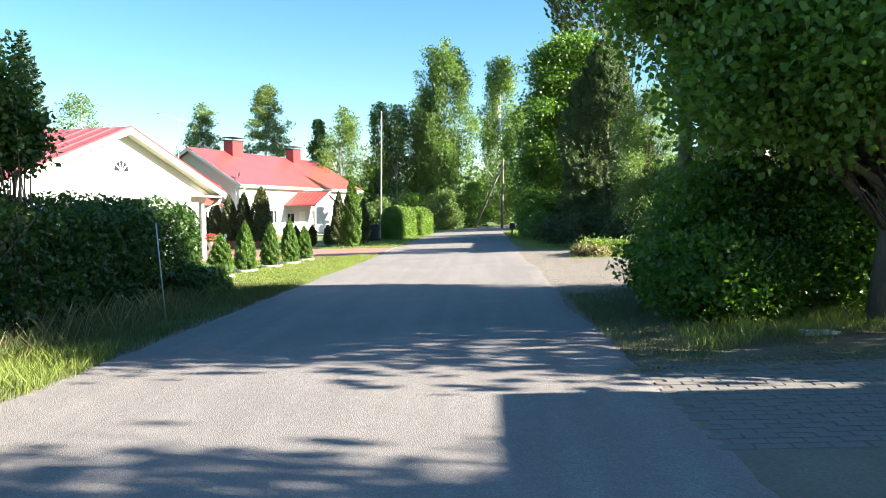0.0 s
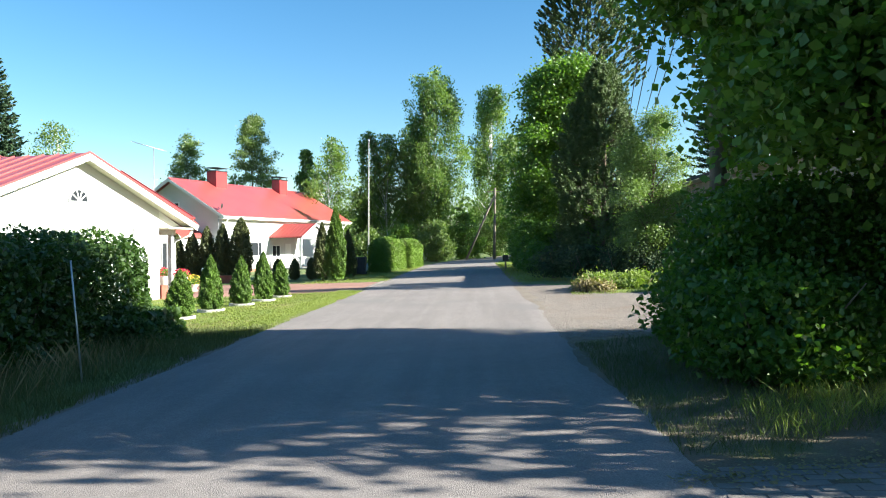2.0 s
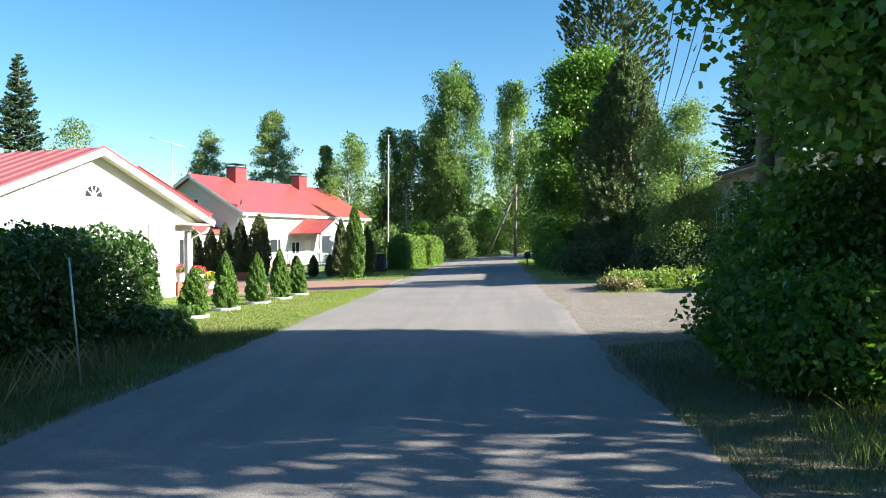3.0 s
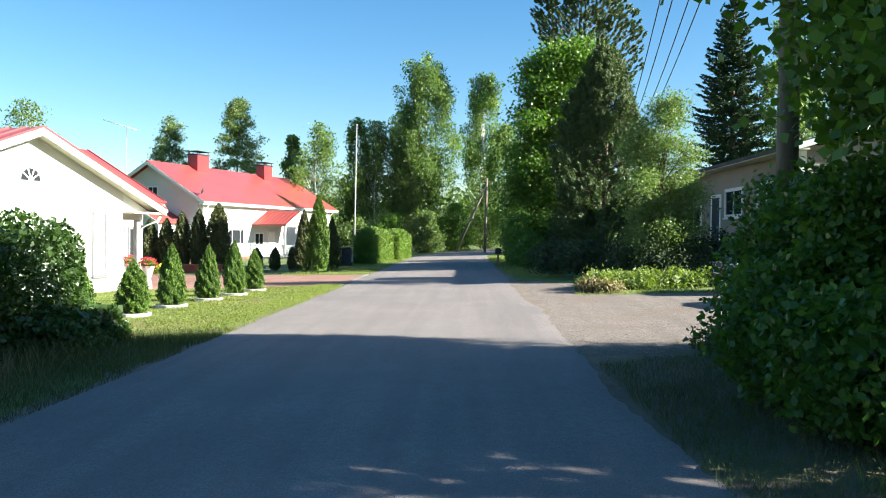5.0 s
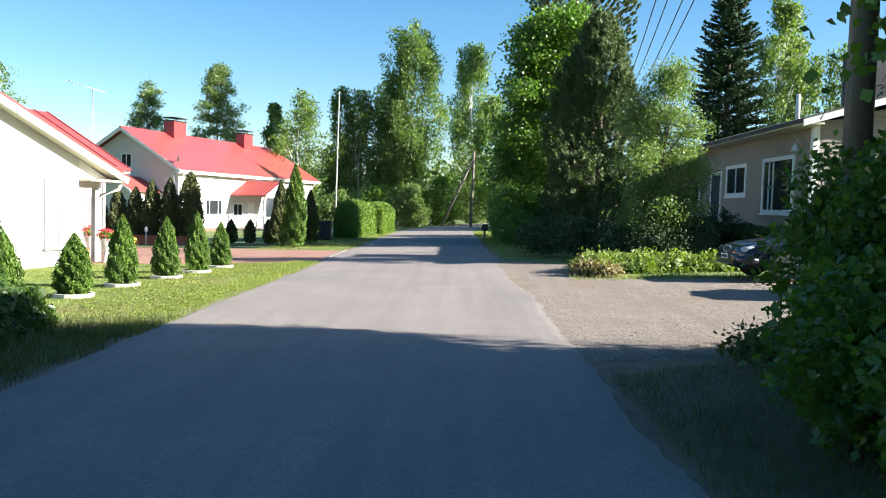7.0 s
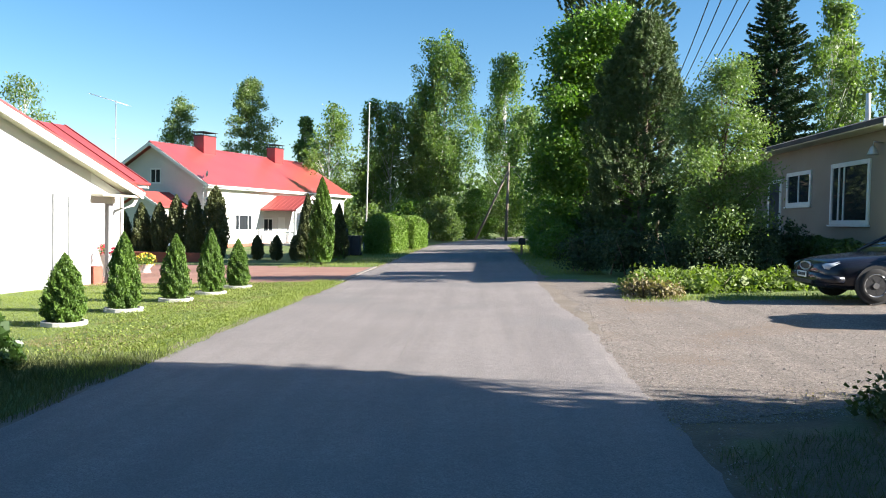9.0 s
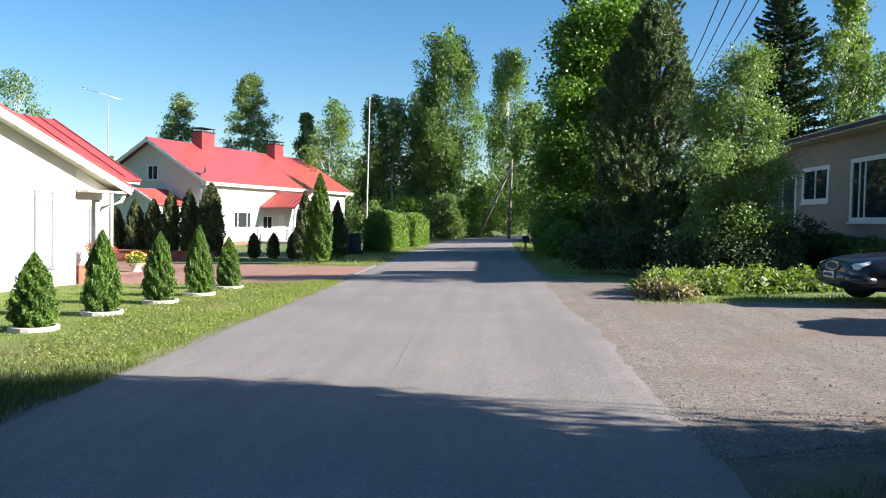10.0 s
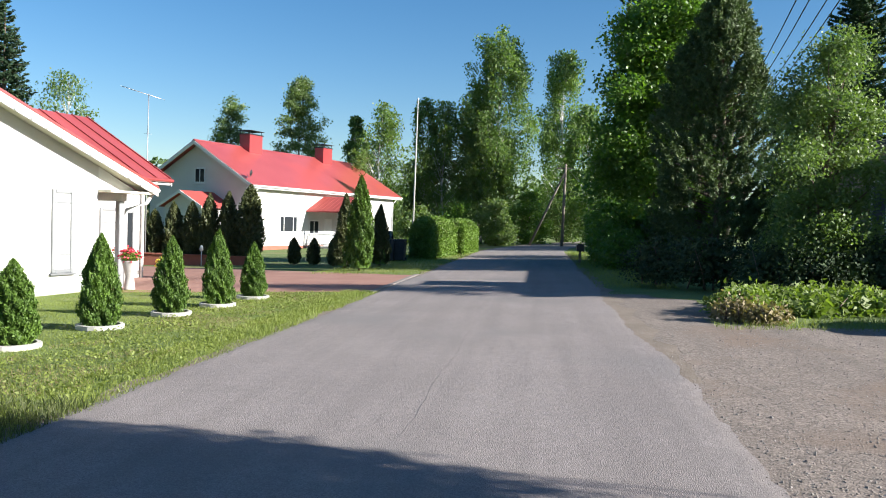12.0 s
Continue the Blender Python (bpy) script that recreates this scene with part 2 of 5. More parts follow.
def box(x0, x1, y0, y1, z0, z1, bevel=0.0):
    bm = bmesh.new()
    bmesh.ops.create_cube(bm, size=1)
    for v in bm.verts:
        v.co = (x0 + (v.co.x + 0.5) * (x1 - x0), y0 + (v.co.y + 0.5) * (y1 - y0), z0 + (v.co.z + 0.5) * (z1 - z0))
    if bevel:
        bmesh.ops.bevel(bm, geom=bm.edges[:], offset=bevel, segments=2, affect="EDGES")
    return bm


def prism(outline, axis, a, b, bevel=0.0):
    """An outline in the other two axes (in order), pushed along axis from a to b."""
    bm = bmesh.new()

    def p(u, v, w):
        return {0: (w, u, v), 1: (u, w, v), 2: (u, v, w)}[axis]
    lo = [bm.verts.new(p(u, v, a)) for u, v in outline]
    hi = [bm.verts.new(p(u, v, b)) for u, v in outline]
    n = len(outline)
    bm.faces.new(lo)
    bm.faces.new(hi[::-1])
    for i in range(n):
        bm.faces.new((lo[(i + 1) % n], lo[i], hi[i], hi[(i + 1) % n]))
    bmesh.ops.recalc_face_normals(bm, faces=bm.faces[:])
    if bevel:
        bmesh.ops.bevel(bm, geom=bm.edges[:], offset=bevel, segments=2, affect="EDGES")
    return bm


def join(*bms):
    out = bms[0]
    for b in bms[1:]:
        me = bpy.data.meshes.new("tmp")
        b.to_mesh(me)
        b.free()
        out.from_mesh(me)
        bpy.data.meshes.remove(me)
    return out


def tube_data(paths, seg=8):
    """Tapered tubes: paths of (points, radii). Returns vertices and faces."""
    vs, fs = [], []
    for pts, rad in paths:
        pts = [Vector(p) for p in pts]
        base = len(vs)
        for i, p in enumerate(pts):
            d = (pts[min(i + 1, len(pts) - 1)] - pts[max(i - 1, 0)]).normalized()
            s = d.orthogonal().normalized()
            t = d.cross(s)
            for k in range(seg):
                a = 2 * math.pi * k / seg
                vs.append(p + (s * math.cos(a) + t * math.sin(a)) * rad[i])
        for i in range(len(pts) - 1):
            for k in range(seg):
                a, b = base + i * seg + k, base + i * seg + (k + 1) % seg
                fs.append((a, b, b + seg, a + seg))
        fs.append(tuple(base + k for k in range(seg))[::-1])
        fs.append(tuple(base + (len(pts) - 1) * seg + k for k in range(seg)))
    return vs, fs


def tubes(name, paths, seg=8):
    return data_mesh(name, *tube_data(paths, seg), smooth=True)


def unit(v):
    return v / (np.linalg.norm(v, axis=-1, keepdims=True) + 1e-9)


def leaves(rs, c, size, elong=1.5, up=0.35, axis=None, vary=0.35, fold=0.18):
    """Leaf quads round the centres c: pointed, folded, each turned its own way."""
    n = len(c)
    nor = unit(rs.normal(size=(n, 3)) + np.array([0, 0, up * 2]))
    d = rs.normal(size=(n, 3)) if axis is None else axis + 0.45 * rs.normal(size=(n, 3))
    d = unit(d - (d * nor).sum(1, keepdims=True) * nor)
    s = np.cross(nor, d)
    ln = (size * (1 + vary * rs.uniform(-1, 1, size=(n, 1))))
    w = ln / elong
    mid = c - d * ln * 0.08 - nor * ln * fold * 0.5
    return np.stack([c - d * ln * 0.5, mid + s * w * 0.5, c + d * ln * 0.5, mid - s * w * 0.5], 1)


def bumpy(p, f, seed):
    """Cheap smooth noise in about -1..1 for an array of points."""
    r = np.random.RandomState(seed)
    out = np.zeros(len(p))
    for k in range(5):
        w = r.normal(size=3) * f * (1 + 0.5 * k)
        out += np.sin(p @ w + r.uniform(0, 6.28)) / (1 + 0.4 * k)
    return out / 2.4


# ---- trees and shrubs ----
def round_tree(name, x, y, h, r, base, n_clump, n_leaf, size, leafmat, bark, label, seed, trunk=0.14, prof=0.6, droop=0.0, lean=(0, 0), group="", squash=1.0, spread=0.17, elong=1.5, cat="tree", extra=(), skew=1.0):
    rs = np.random.RandomState(seed)
    root = thing(name, pose(x, y, gz(x)), label, cat, group)
    hh = rs.uniform(0.02, 1, n_clump)
    ang = rs.uniform(0, 2 * np.pi, n_clump)
    rad = r * np.sin(np.pi * (hh ** skew * 0.93 + 0.05)) ** prof
    rad *= 0.8 + 0.28 * np.sin(ang * 3 + seed) * np.sin(hh * 9 + seed) + 0.12 * rs.normal(size=n_clump)
    k = np.sqrt(rs.uniform(0.12, 1, n_clump))
    cz = base + (h - base) * hh
    c = np.stack([np.cos(ang) * rad * k + lean[0] * hh, np.sin(ang) * rad * k * squash + lean[1] * hh, cz], 1)
    if extra:
        c[-len(extra):] = np.array(extra)
    pts, paths = [], []
    top = Vector((lean[0] * 0.9, lean[1] * 0.9, h * 0.93))
    n = 9
    bend = [Vector((0.05 * h * 0.3 * math.sin(i * 1.1 + seed), 0.05 * h * 0.3 * math.cos(i * 0.9 + seed), 0)) * (i / n) for i in range(n + 1)]
    spine = [top * (i / n) + bend[i] for i in range(n + 1)]
    part("trunk", tubes("trunk", [(spine, [trunk * (1.25 if i == 0 else 1) * (1 - 0.93 * i / n) for i in range(n + 1)])], 10), bark, root)
    for i in [*range(min(n_clump, 46)), *range(n_clump - len(extra), n_clump)]:
        e = Vector(c[i])
        f = max(0.12, min(0.95, (e.z - 0.22 * (h - base) * rs.uniform(0.5, 1.3)) / h))
        s = spine[int(f * n)].lerp(spine[min(n, int(f * n) + 1)], f * n - int(f * n))
        m = s.lerp(e, 0.5) + Vector((0, 0, 0.06 * h * rs.uniform(0.2, 1) * (1 - droop)))
        rr = trunk * 0.36 * (1 - f) + 0.012
        paths.append(([s, m, e], [rr, rr * 0.6, rr * 0.15]))
    tagged(part("branchwork", tubes("branchwork", paths, 6), bark, root), kind="stuff")
    idx = rs.randint(0, n_clump, n_leaf)
    sp = r * spread
    off = rs.normal(size=(n_leaf, 3)) * sp * np.array([1, 1, 0.75])
    if droop:
        off[:, :2] *= 0.55
        off[:, 2] = -np.abs(rs.normal(size=n_leaf)) * sp * (1 + 2.6 * droop)
        strand = rs.randint(0, 5, n_leaf)
        off[:, 0] += np.sin(idx * 1.7 + strand * 2.1) * sp * 0.7
        off[:, 1] += np.cos(idx * 2.3 + strand * 1.3) * sp * 0.7
    q = leaves(rs, c[idx] + off, size, elong, 0.35, np.array([0, 0, -1.0]) if droop else None)
    part("crown", quad_mesh("crown", q), leafmat, root)
    return root


def spruce(name, x, y, h, r, leafmat, label, seed, dens=1.0, cat="tree", base=0.6, step=0.42):
    rs = np.random.RandomState(seed)
    root = thing(name, pose(x, y, gz(x)), label, cat)
    part("trunk", tubes("trunk", [([(0, 0, h * i / 6) for i in range(7)], [0.018 * h * (1 - 0.95 * i / 6) for i in range(7)])], 8), BARK, root)
    cs, ax, paths = [], [], []
    z = base
    while z < h - 0.15:
        f = (z - base) / (h - base)
        length = r * (1 - f) ** 0.85 + 0.12
        for b in range(9 if f < 0.85 else 5):
            a = rs.uniform(0, 6.28)
            ln = length * rs.uniform(0.72, 1.1)
            dx, dy = math.cos(a), math.sin(a)
            n = max(6, int(ln * 34 * dens))
            t = rs.uniform(0.12, 1, n) ** 0.8
            dropz = -0.42 * t * ln * (1 - f * 0.9) + 0.2 * ln * t ** 3 + 0.25 * f * ln * t
            side = rs.normal(size=n) * 0.15 * ln * (1.15 - t)
            cs.append(np.stack([dx * t * ln - dy * side, dy * t * ln + dx * side, z + dropz - np.abs(side) * 0.4 - 0.1 * rs.uniform(0, 1, n)], 1))
            out = np.stack([dx * np.ones(n) - dy * np.sign(side) * 0.7, dy * np.ones(n) + dx * np.sign(side) * 0.7, -0.35 + 0.6 * t], 1)
            ax.append(out)
            paths.append(([(0, 0, z), (dx * ln * 0.5, dy * ln * 0.5, z - 0.16 * ln * (1 - f)), (dx * ln, dy * ln, z - 0.2 * ln * (1 - f))], [0.02, 0.012, 0.004]))
        z += step * (1 - 0.5 * f) * rs.uniform(0.85, 1.15)
    tagged(part("branchwork", tubes("branchwork", paths, 4), BARK, root), kind="stuff")
    c, a = np.concatenate(cs), np.concatenate(ax)
    part("crown", quad_mesh("crown", leaves(rs, c, 0.3 if h > 8 else 0.2, 2.6, 0.5, a)), leafmat, root)
    return root


def pine(name, x, y, h, r, label, seed, base=0.5, dense=2100):
    """A pine with upright brush-like shoots all over a dense crown."""
    rs = np.random.RandomState(seed)
    root = thing(name, pose(x, y, gz(x)), label, "tree")
    part("trunk", tubes("trunk", [([(0.04 * i, 0, h * i / 7) for i in range(8)], [0.15 * (1 - 0.93 * i / 7) for i in range(8)])], 8), BARK, root)
    n = dense
    hh = rs.uniform(0, 1, n) ** 0.9
    a = rs.uniform(0, 6.28, n)
    rad = r * (1.0 - hh ** 2.2) ** 0.75 * (0.85 + 0.2 * np.sin(a * 3 + 8 * hh)) * np.sqrt(rs.uniform(0.35, 1, n))
    c = np.stack([np.cos(a) * rad, np.sin(a) * rad, base + (h - base) * hh], 1)
    out = unit(np.stack([np.cos(a), np.sin(a), 1.1 * np.ones(n)], 1))
    m = 60
    idx = np.repeat(np.arange(n), m)
    t = rs.uniform(0, 1, n * m)
    p = c[idx] + out[idx] * (t * 0.5)[:, None] + rs.normal(size=(n * m, 3)) * 0.035
    ax = out[idx] + rs.normal(size=(n * m, 3)) * 0.55
    part("crown", quad_mesh("crown", leaves(rs, p, 0.17 if h < 12 else 0.34, 5.0, 0.2, ax)), L_PINE, root)
    paths = [([(0.02, 0, max(0.3, c[i][2] - 0.5 - 0.12 * (base > 5) * abs(c[i][0]) * 6)), tuple(c[i])], [0.025, 0.008]) for i in range(0, n, 9)]
    tagged(part("branchwork", tubes("branchwork", paths, 5), BARK, root), kind="stuff")
    return root


def cone_shape(rs, n, h, r, power, flare=0.42):
    """Points on and just under a slim cone-like crown, thick at its foot."""
    hh = rs.uniform(0, 1, n) ** 1.25
    a = rs.uniform(0, 6.28, n)
    lobes = 1 + 0.14 * np.sin(a * 2 + hh * 7 + rs.uniform(0, 6)) * np.sin(hh * 8 + a + rs.uniform(0, 6)) + 0.24 * np.sin(a * 5 + hh * 13) * np.sin(hh * 17 + a * 2) + 0.14 * np.sin(a * 9 + hh * 5) * np.sin(hh * 9 + a * 4) + 0.1 * rs.normal(size=n) * hh
    rad = r * (1 - hh ** power) ** 0.8 * lobes * (1 - flare * np.exp(-hh * 8))
    k = 1 - 0.3 * rs.uniform(0, 1, n) ** 2
    return np.stack([np.cos(a) * rad * k, np.sin(a) * rad * k, 0.05 + h * hh], 1), a


def thuja_mesh(seed, h, r, n, size, power):
    rs = np.random.RandomState(seed)
    c, a = cone_shape(rs, n, h, r, power)
    ax = np.stack([np.cos(a) * 0.5, np.sin(a) * 0.5, np.ones(n)], 1)
    return quad_mesh("crown", leaves(rs, c, size, 2.2, 0.0, ax))


def core_mesh(h, r, power):
    """The dense twiggy inside of a clipped conifer."""
    prof = [(r * 0.72 * (1 - (i / 8) ** power) ** 0.8, 0.04 + h * 0.94 * i / 8) for i in range(9)]
    vs = [(p * math.cos(k * 0.785), p * math.sin(k * 0.785), z) for p, z in prof for k in range(8)]
    fs = [(i * 8 + k, i * 8 + (k + 1) % 8, i * 8 + 8 + (k + 1) % 8, i * 8 + 8 + k) for i in range(8) for k in range(8)]
    return data_mesh("core", vs, fs)


def leafy_block(name, corners, h, n, size, leafmat, label, seed, round_top=0.25, bulge=0.12, cat="hedge", stems=True, zfun=gz, inner=0.8, kind=""):
    """A hedge or shrub bed between the corners of a four-sided footprint: leaves in a bumpy shell, with twigs inside."""
    rs = np.random.RandomState(seed)
    cx, cy = sum(p[0] for p in corners) / 4, sum(p[1] for p in corners) / 4
    root = thing(name, pose(cx, cy, zfun(cx)), label, cat, kind=kind)
    p = [np.array(q) - (cx, cy) for q in corners]
    u, v, w = rs.uniform(0, 1, n), rs.uniform(0, 1, n), rs.uniform(0, 1, n)
    # pull the points towards the outside: sides and top
    k = rs.randint(0, 5, n)
    e = rs.uniform(0, 1, n) ** 2 * (1 - inner)
    u = np.where(k == 0, e, np.where(k == 1, 1 - e, u))
    v = np.where(k == 2, e, np.where(k == 3, 1 - e, v))
    w = np.where(k == 4, 1 - e * 0.6, w)
    xy = (1 - u)[:, None] * ((1 - v)[:, None] * p[0] + v[:, None] * p[3]) + u[:, None] * ((1 - v)[:, None] * p[1] + v[:, None] * p[2])
    edge = np.minimum(np.minimum(u, 1 - u) * np.linalg.norm(p[1] - p[0]), np.minimum(v, 1 - v) * np.linalg.norm(p[3] - p[0]))
    top = h * (1 - round_top * np.exp(-edge / 0.35))
    z = 0.04 + w * top
    c = np.stack([xy[:, 0], xy[:, 1], z], 1)
    b = bumpy(c, 2.2, seed) * bulge + rs.normal(size=n) * 0.03
    out = unit(np.stack([xy[:, 0], xy[:, 1], 0.3 * z], 1))
    c += out * b[:, None]
    c[:, 2] += bumpy(c, 3.0, seed + 5) * bulge * w + np.array([zfun(cx + q) for q in c[:, 0]]) - zfun(cx)
    n2 = int(n * 0.3)
    ui, vi, wi = rs.uniform(0.12, 0.88, n2), rs.uniform(0.12, 0.88, n2), rs.uniform(0, 0.9, n2)
    xi = (1 - ui)[:, None] * ((1 - vi)[:, None] * p[0] + vi[:, None] * p[3]) + ui[:, None] * ((1 - vi)[:, None] * p[1] + vi[:, None] * p[2])
    ci = np.stack([xi[:, 0], xi[:, 1], wi * h + np.array([zfun(cx + q) for q in xi[:, 0]]) - zfun(cx)], 1)
    q4 = np.concatenate([leaves(rs, c, size, 1.5, 0.25), leaves(rs, ci, size * 2.0, 1.3, 0.1)])
    part("foliage", quad_mesh("foliage", q4), leafmat, root)
    if stems:
        paths = []
        for i in range(70):
            a, d = rs.uniform(0.1, 0.9), rs.uniform(0.1, 0.9)
            q = (1 - a) * ((1 - d) * p[0] + d * p[3]) + a * ((1 - d) * p[1] + d * p[2])
            g = zfun(cx + q[0]) - zfun(cx)
            paths.append(([(q[0], q[1], g), (q[0] + rs.normal() * 0.12, q[1] + rs.normal() * 0.12, g + h * 0.5), (q[0] + rs.normal() * 0.25, q[1] + rs.normal() * 0.25, g + h * 0.88)], [0.016, 0.011, 0.004]))
        tagged(part("branchwork", tubes("branchwork", paths, 5), BARK, root), kind="stuff")
    return root


def lobed_bush(name, lobes, n, size, leafmat, label, seed, cat="bush", rough=0.16, n_stem=60, elong=1.5):
    """A shrub as a heap of rounded lobes (x, y, z, rx, ry, rz), leaves thick on the outside and looser within."""
    rs = np.random.RandomState(seed)
    cx, cy = lobes[0][0], lobes[0][1]
    root = thing(name, pose(cx, cy, gz(cx)), label, cat)
    vol = np.array([(a[3] * a[4] + a[3] * a[5] + a[4] * a[5]) for a in lobes])
    k = rs.choice(len(lobes), n, p=vol / vol.sum())
    lb = np.array(lobes, float)[k]
    d = unit(rs.normal(size=(n, 3)))
    t = 1 - 0.5 * rs.uniform(0, 1, n) ** 2.5
    c = lb[:, :3] - (cx, cy, 0) + d * lb[:, 3:] * t[:, None]
    off = bumpy(c, 2.4, seed) * rough + rs.normal(size=n) * 0.05
    c += d * off[:, None]
    c = c[c[:, 2] > 0.03]
    inner = rs.randint(0, len(lobes), n // 6)
    ci = np.array(lobes, float)[inner]
    c2 = ci[:, :3] - (cx, cy, 0) + unit(rs.normal(size=(len(inner), 3))) * ci[:, 3:] * (0.75 * rs.uniform(0, 1, (len(inner), 1)) ** 0.5)
    c2 = c2[c2[:, 2] > 0.1]
    q = np.concatenate([leaves(rs, c, size, elong, 0.25), leaves(rs, c2, size * 2.2, 1.3, 0.1)])
    part("foliage", quad_mesh("foliage", q), leafmat, root)
    paths = []
    for i in range(n_stem):
        a = lobes[rs.randint(0, len(lobes))]
        bx, by = a[0] - cx + rs.normal() * a[3] * 0.25, a[1] - cy + rs.normal() * a[4] * 0.25
        ex, ey, ez = bx + rs.normal() * a[3] * 0.4, by + rs.normal() * a[4] * 0.4, a[2] + a[5] * rs.uniform(0.2, 0.8)
        paths.append(([(bx, by, -0.03), (bx * 0.6 + ex * 0.4, by * 0.6 + ey * 0.4, ez * 0.5), (ex, ey, ez)], [0.022, 0.014, 0.005]))
    tagged(part("branchwork", tubes("branchwork", paths, 5), BARK, root), kind="stuff")
    return root


def grass(name, n, area, h, mat, label, seed, keep=None, slim=1.0):
    """Blades over a patch (x0, x1, y0, y1), one object of stuff."""
    rs = np.random.RandomState(seed)
    x, y = rs.uniform(area[0], area[1], n), rs.uniform(area[2], area[3], n)
    if keep is not None:
        ok = keep(x, y)
        x, y = x[ok], y[ok]
    n = len(x)
    tuft = 0.55 + 0.45 * bumpy(np.stack([x, y, 0 * x], 1), 1.6, seed + 3)
    z = 0.035 * np.clip(x, -22, 22)
    a = rs.uniform(0, 6.28, n)
    hh = h * rs.uniform(0.4, 1.15, n) * (0.45 + 0.75 * np.clip(tuft, 0, 1))
    w = (0.004 + 0.035 * hh ** 0.6 * 0.35) * slim
    bx, by = np.cos(a), np.sin(a)
    lean = rs.normal(size=(n, 2)) * hh[:, None] * 0.35
    o = np.stack([x, y, z], 1)
    s = np.stack([bx * w, by * w, 0 * x], 1)
    m = o + np.stack([lean[:, 0] * 0.54, lean[:, 1] * 0.54, hh * 0.6], 1)
    t = o + np.stack([lean[:, 0], lean[:, 1], hh], 1)
    q = np.stack([o - s * 0.5, o + s * 0.5, t, m - s * 0.6], 1)
    ob = part(name, quad_mesh(name, q), mat)
    return tagged(ob, label, "grass", kind="stuff")


# ---- ground, road, lots ----
def sheet(name, xs, ys, lift, edge=None):
    vs = [(edge(i, x, y) if edge else x, y, 0) for y in ys for i, x in enumerate(xs)]
    vs = [(x, y, gz(x) + lift) for x, y, z in vs]
    n = len(xs)
    fs = [(j * n + i, j * n + i + 1, j * n + n + i + 1, j * n + n + i) for j in range(len(ys) - 1) for i in range(n - 1)]
    return data_mesh(name, vs, fs, smooth=True)


xs_g = [-900, -300, -120, -60, -40] + [-22 + 2 * i for i in range(23)] + [40, 60, 120, 300, 900]
ys_g = [-300, -100, -40, -20] + [-10 + 4 * i for i in range(30)] + [130, 180, 300, 600, 1500]
tagged(part("ground", sheet("ground", xs_g, ys_g, 0.0), LAWN), "mown and rough grass ground of gardens and verges", "ground", kind="structure")

ROAD_L, ROAD_R = -2.52, 2.64


def wob(y, s):
    return 0.05 * math.sin(y * 0.47 + s) + 0.03 * math.sin(y * 1.13 + 2 * s) + 0.05 * noise.noise((y * 1.7, s, 0)) + 0.03 * noise.noise((y * 5.3, s, 4))


def bend(y):
    """The road turns off gently far ahead."""
    return 0.0 if y < 60 else 0.006 * (y - 60) ** 2


def road_edge(i, x, y):
    if i <= 1:
        return x + wob(y, 1.0) + bend(y)
    if i >= len(xs_r) - 2:
        return x + wob(y, 4.0) * 1.4 + bend(y)
    return x + bend(y)


xs_r = [ROAD_L - 0.16, ROAD_L, -1.4, 0, 1.4, ROAD_R, ROAD_R + 0.2]
ys_r = [-40 + 2.0 * i for i in range(20)] + [0.15 * i for i in range(300)] + [45 + 1.0 * i for i in range(65)]
road_me = sheet("road", xs_r, ys_r, 0.022, road_edge)
road_me.polygons.foreach_set("use_smooth", [False] * len(road_me.polygons))
for v in road_me.vertices:
    if v.index % 7 in (0, 6):
        v.co.z -= 0.015
tagged(part("road", road_me, ASPHALT), "worn grey asphalt road with crumbling edges", "road", kind="structure")

# sandy strips where the asphalt meets the grass
for nm, x0, sgn, a, b in (("road_shoulder", ROAD_L, -1, -40, 100), ("road_shoulder", ROAD_R, 1, 21, 60)):
    def strip(i, x, y, x0=x0, sgn=sgn):
        w = (-0.08, 0.22 + 0.16 * abs(math.sin(y * 1.3)) + 0.08 * math.sin(y * 4.1))
        return x0 + sgn * w[i if sgn > 0 else 1 - i] + bend(y)
    tagged(part(nm, sheet(nm, [0, 1], [a + 0.5 * k for k in range(int((b - a) * 2))], 0.009 if sgn < 0 else 0.018, strip), SOIL), "sandy dirt along the asphalt's edge", "road shoulder", kind="structure")


def lot_edge(i, x, y):
    """The gravel lot narrows towards the bush and the groundcover bed."""
    f = (i / (len(xs_l) - 1))
    left = ROAD_R - 0.1
    near = max(0.0, min(1.0, (y - 15.8 + 0.15 * math.sin(y * 7)) / 4.2))
    right = 2.75 + 1.5 * max(0.0, min(1.0, (y - 16.1) / 0.8)) + (14.0 - 4.25) * near ** 2.3
    if y > 25.4:
        right = min(right, 4.5 + max(0, 33 - y) * 0.04 + 0.2 * math.sin(y * 3))
    if y > 29:
        right = max(left + 0.15, right - (y - 29) * 0.35)
    return left + (right - left) * f + (0.1 * math.sin(y * 5.7) + 0.06 * math.sin(y * 13) if i == len(xs_l) - 1 else 0)


xs_l = list(range(24))
ys_l = [16.2 + 0.2 * i for i in range(77)]
tagged(part("gravel_lot", sheet("gravel_lot", xs_l, ys_l, 0.014, lot_edge), GRAVEL), "loose grey-brown gravel parking lot beside the road", "gravel", kind="structure")

def soil_edge(i, x, y):
    a = 2.5
    b = 6.9 + 0.4 * math.sin(y * 1.1) + 0.2 * math.sin(y * 2.9)
    return a + (b - a) * i / 5


tagged(part("bare_soil", sheet("bare_soil", list(range(6)), [8.9 + 0.25 * k for k in range(34)], 0.011, soil_edge), HUMUS), "dark bare soil with litter under the bush", "soil", kind="structure")

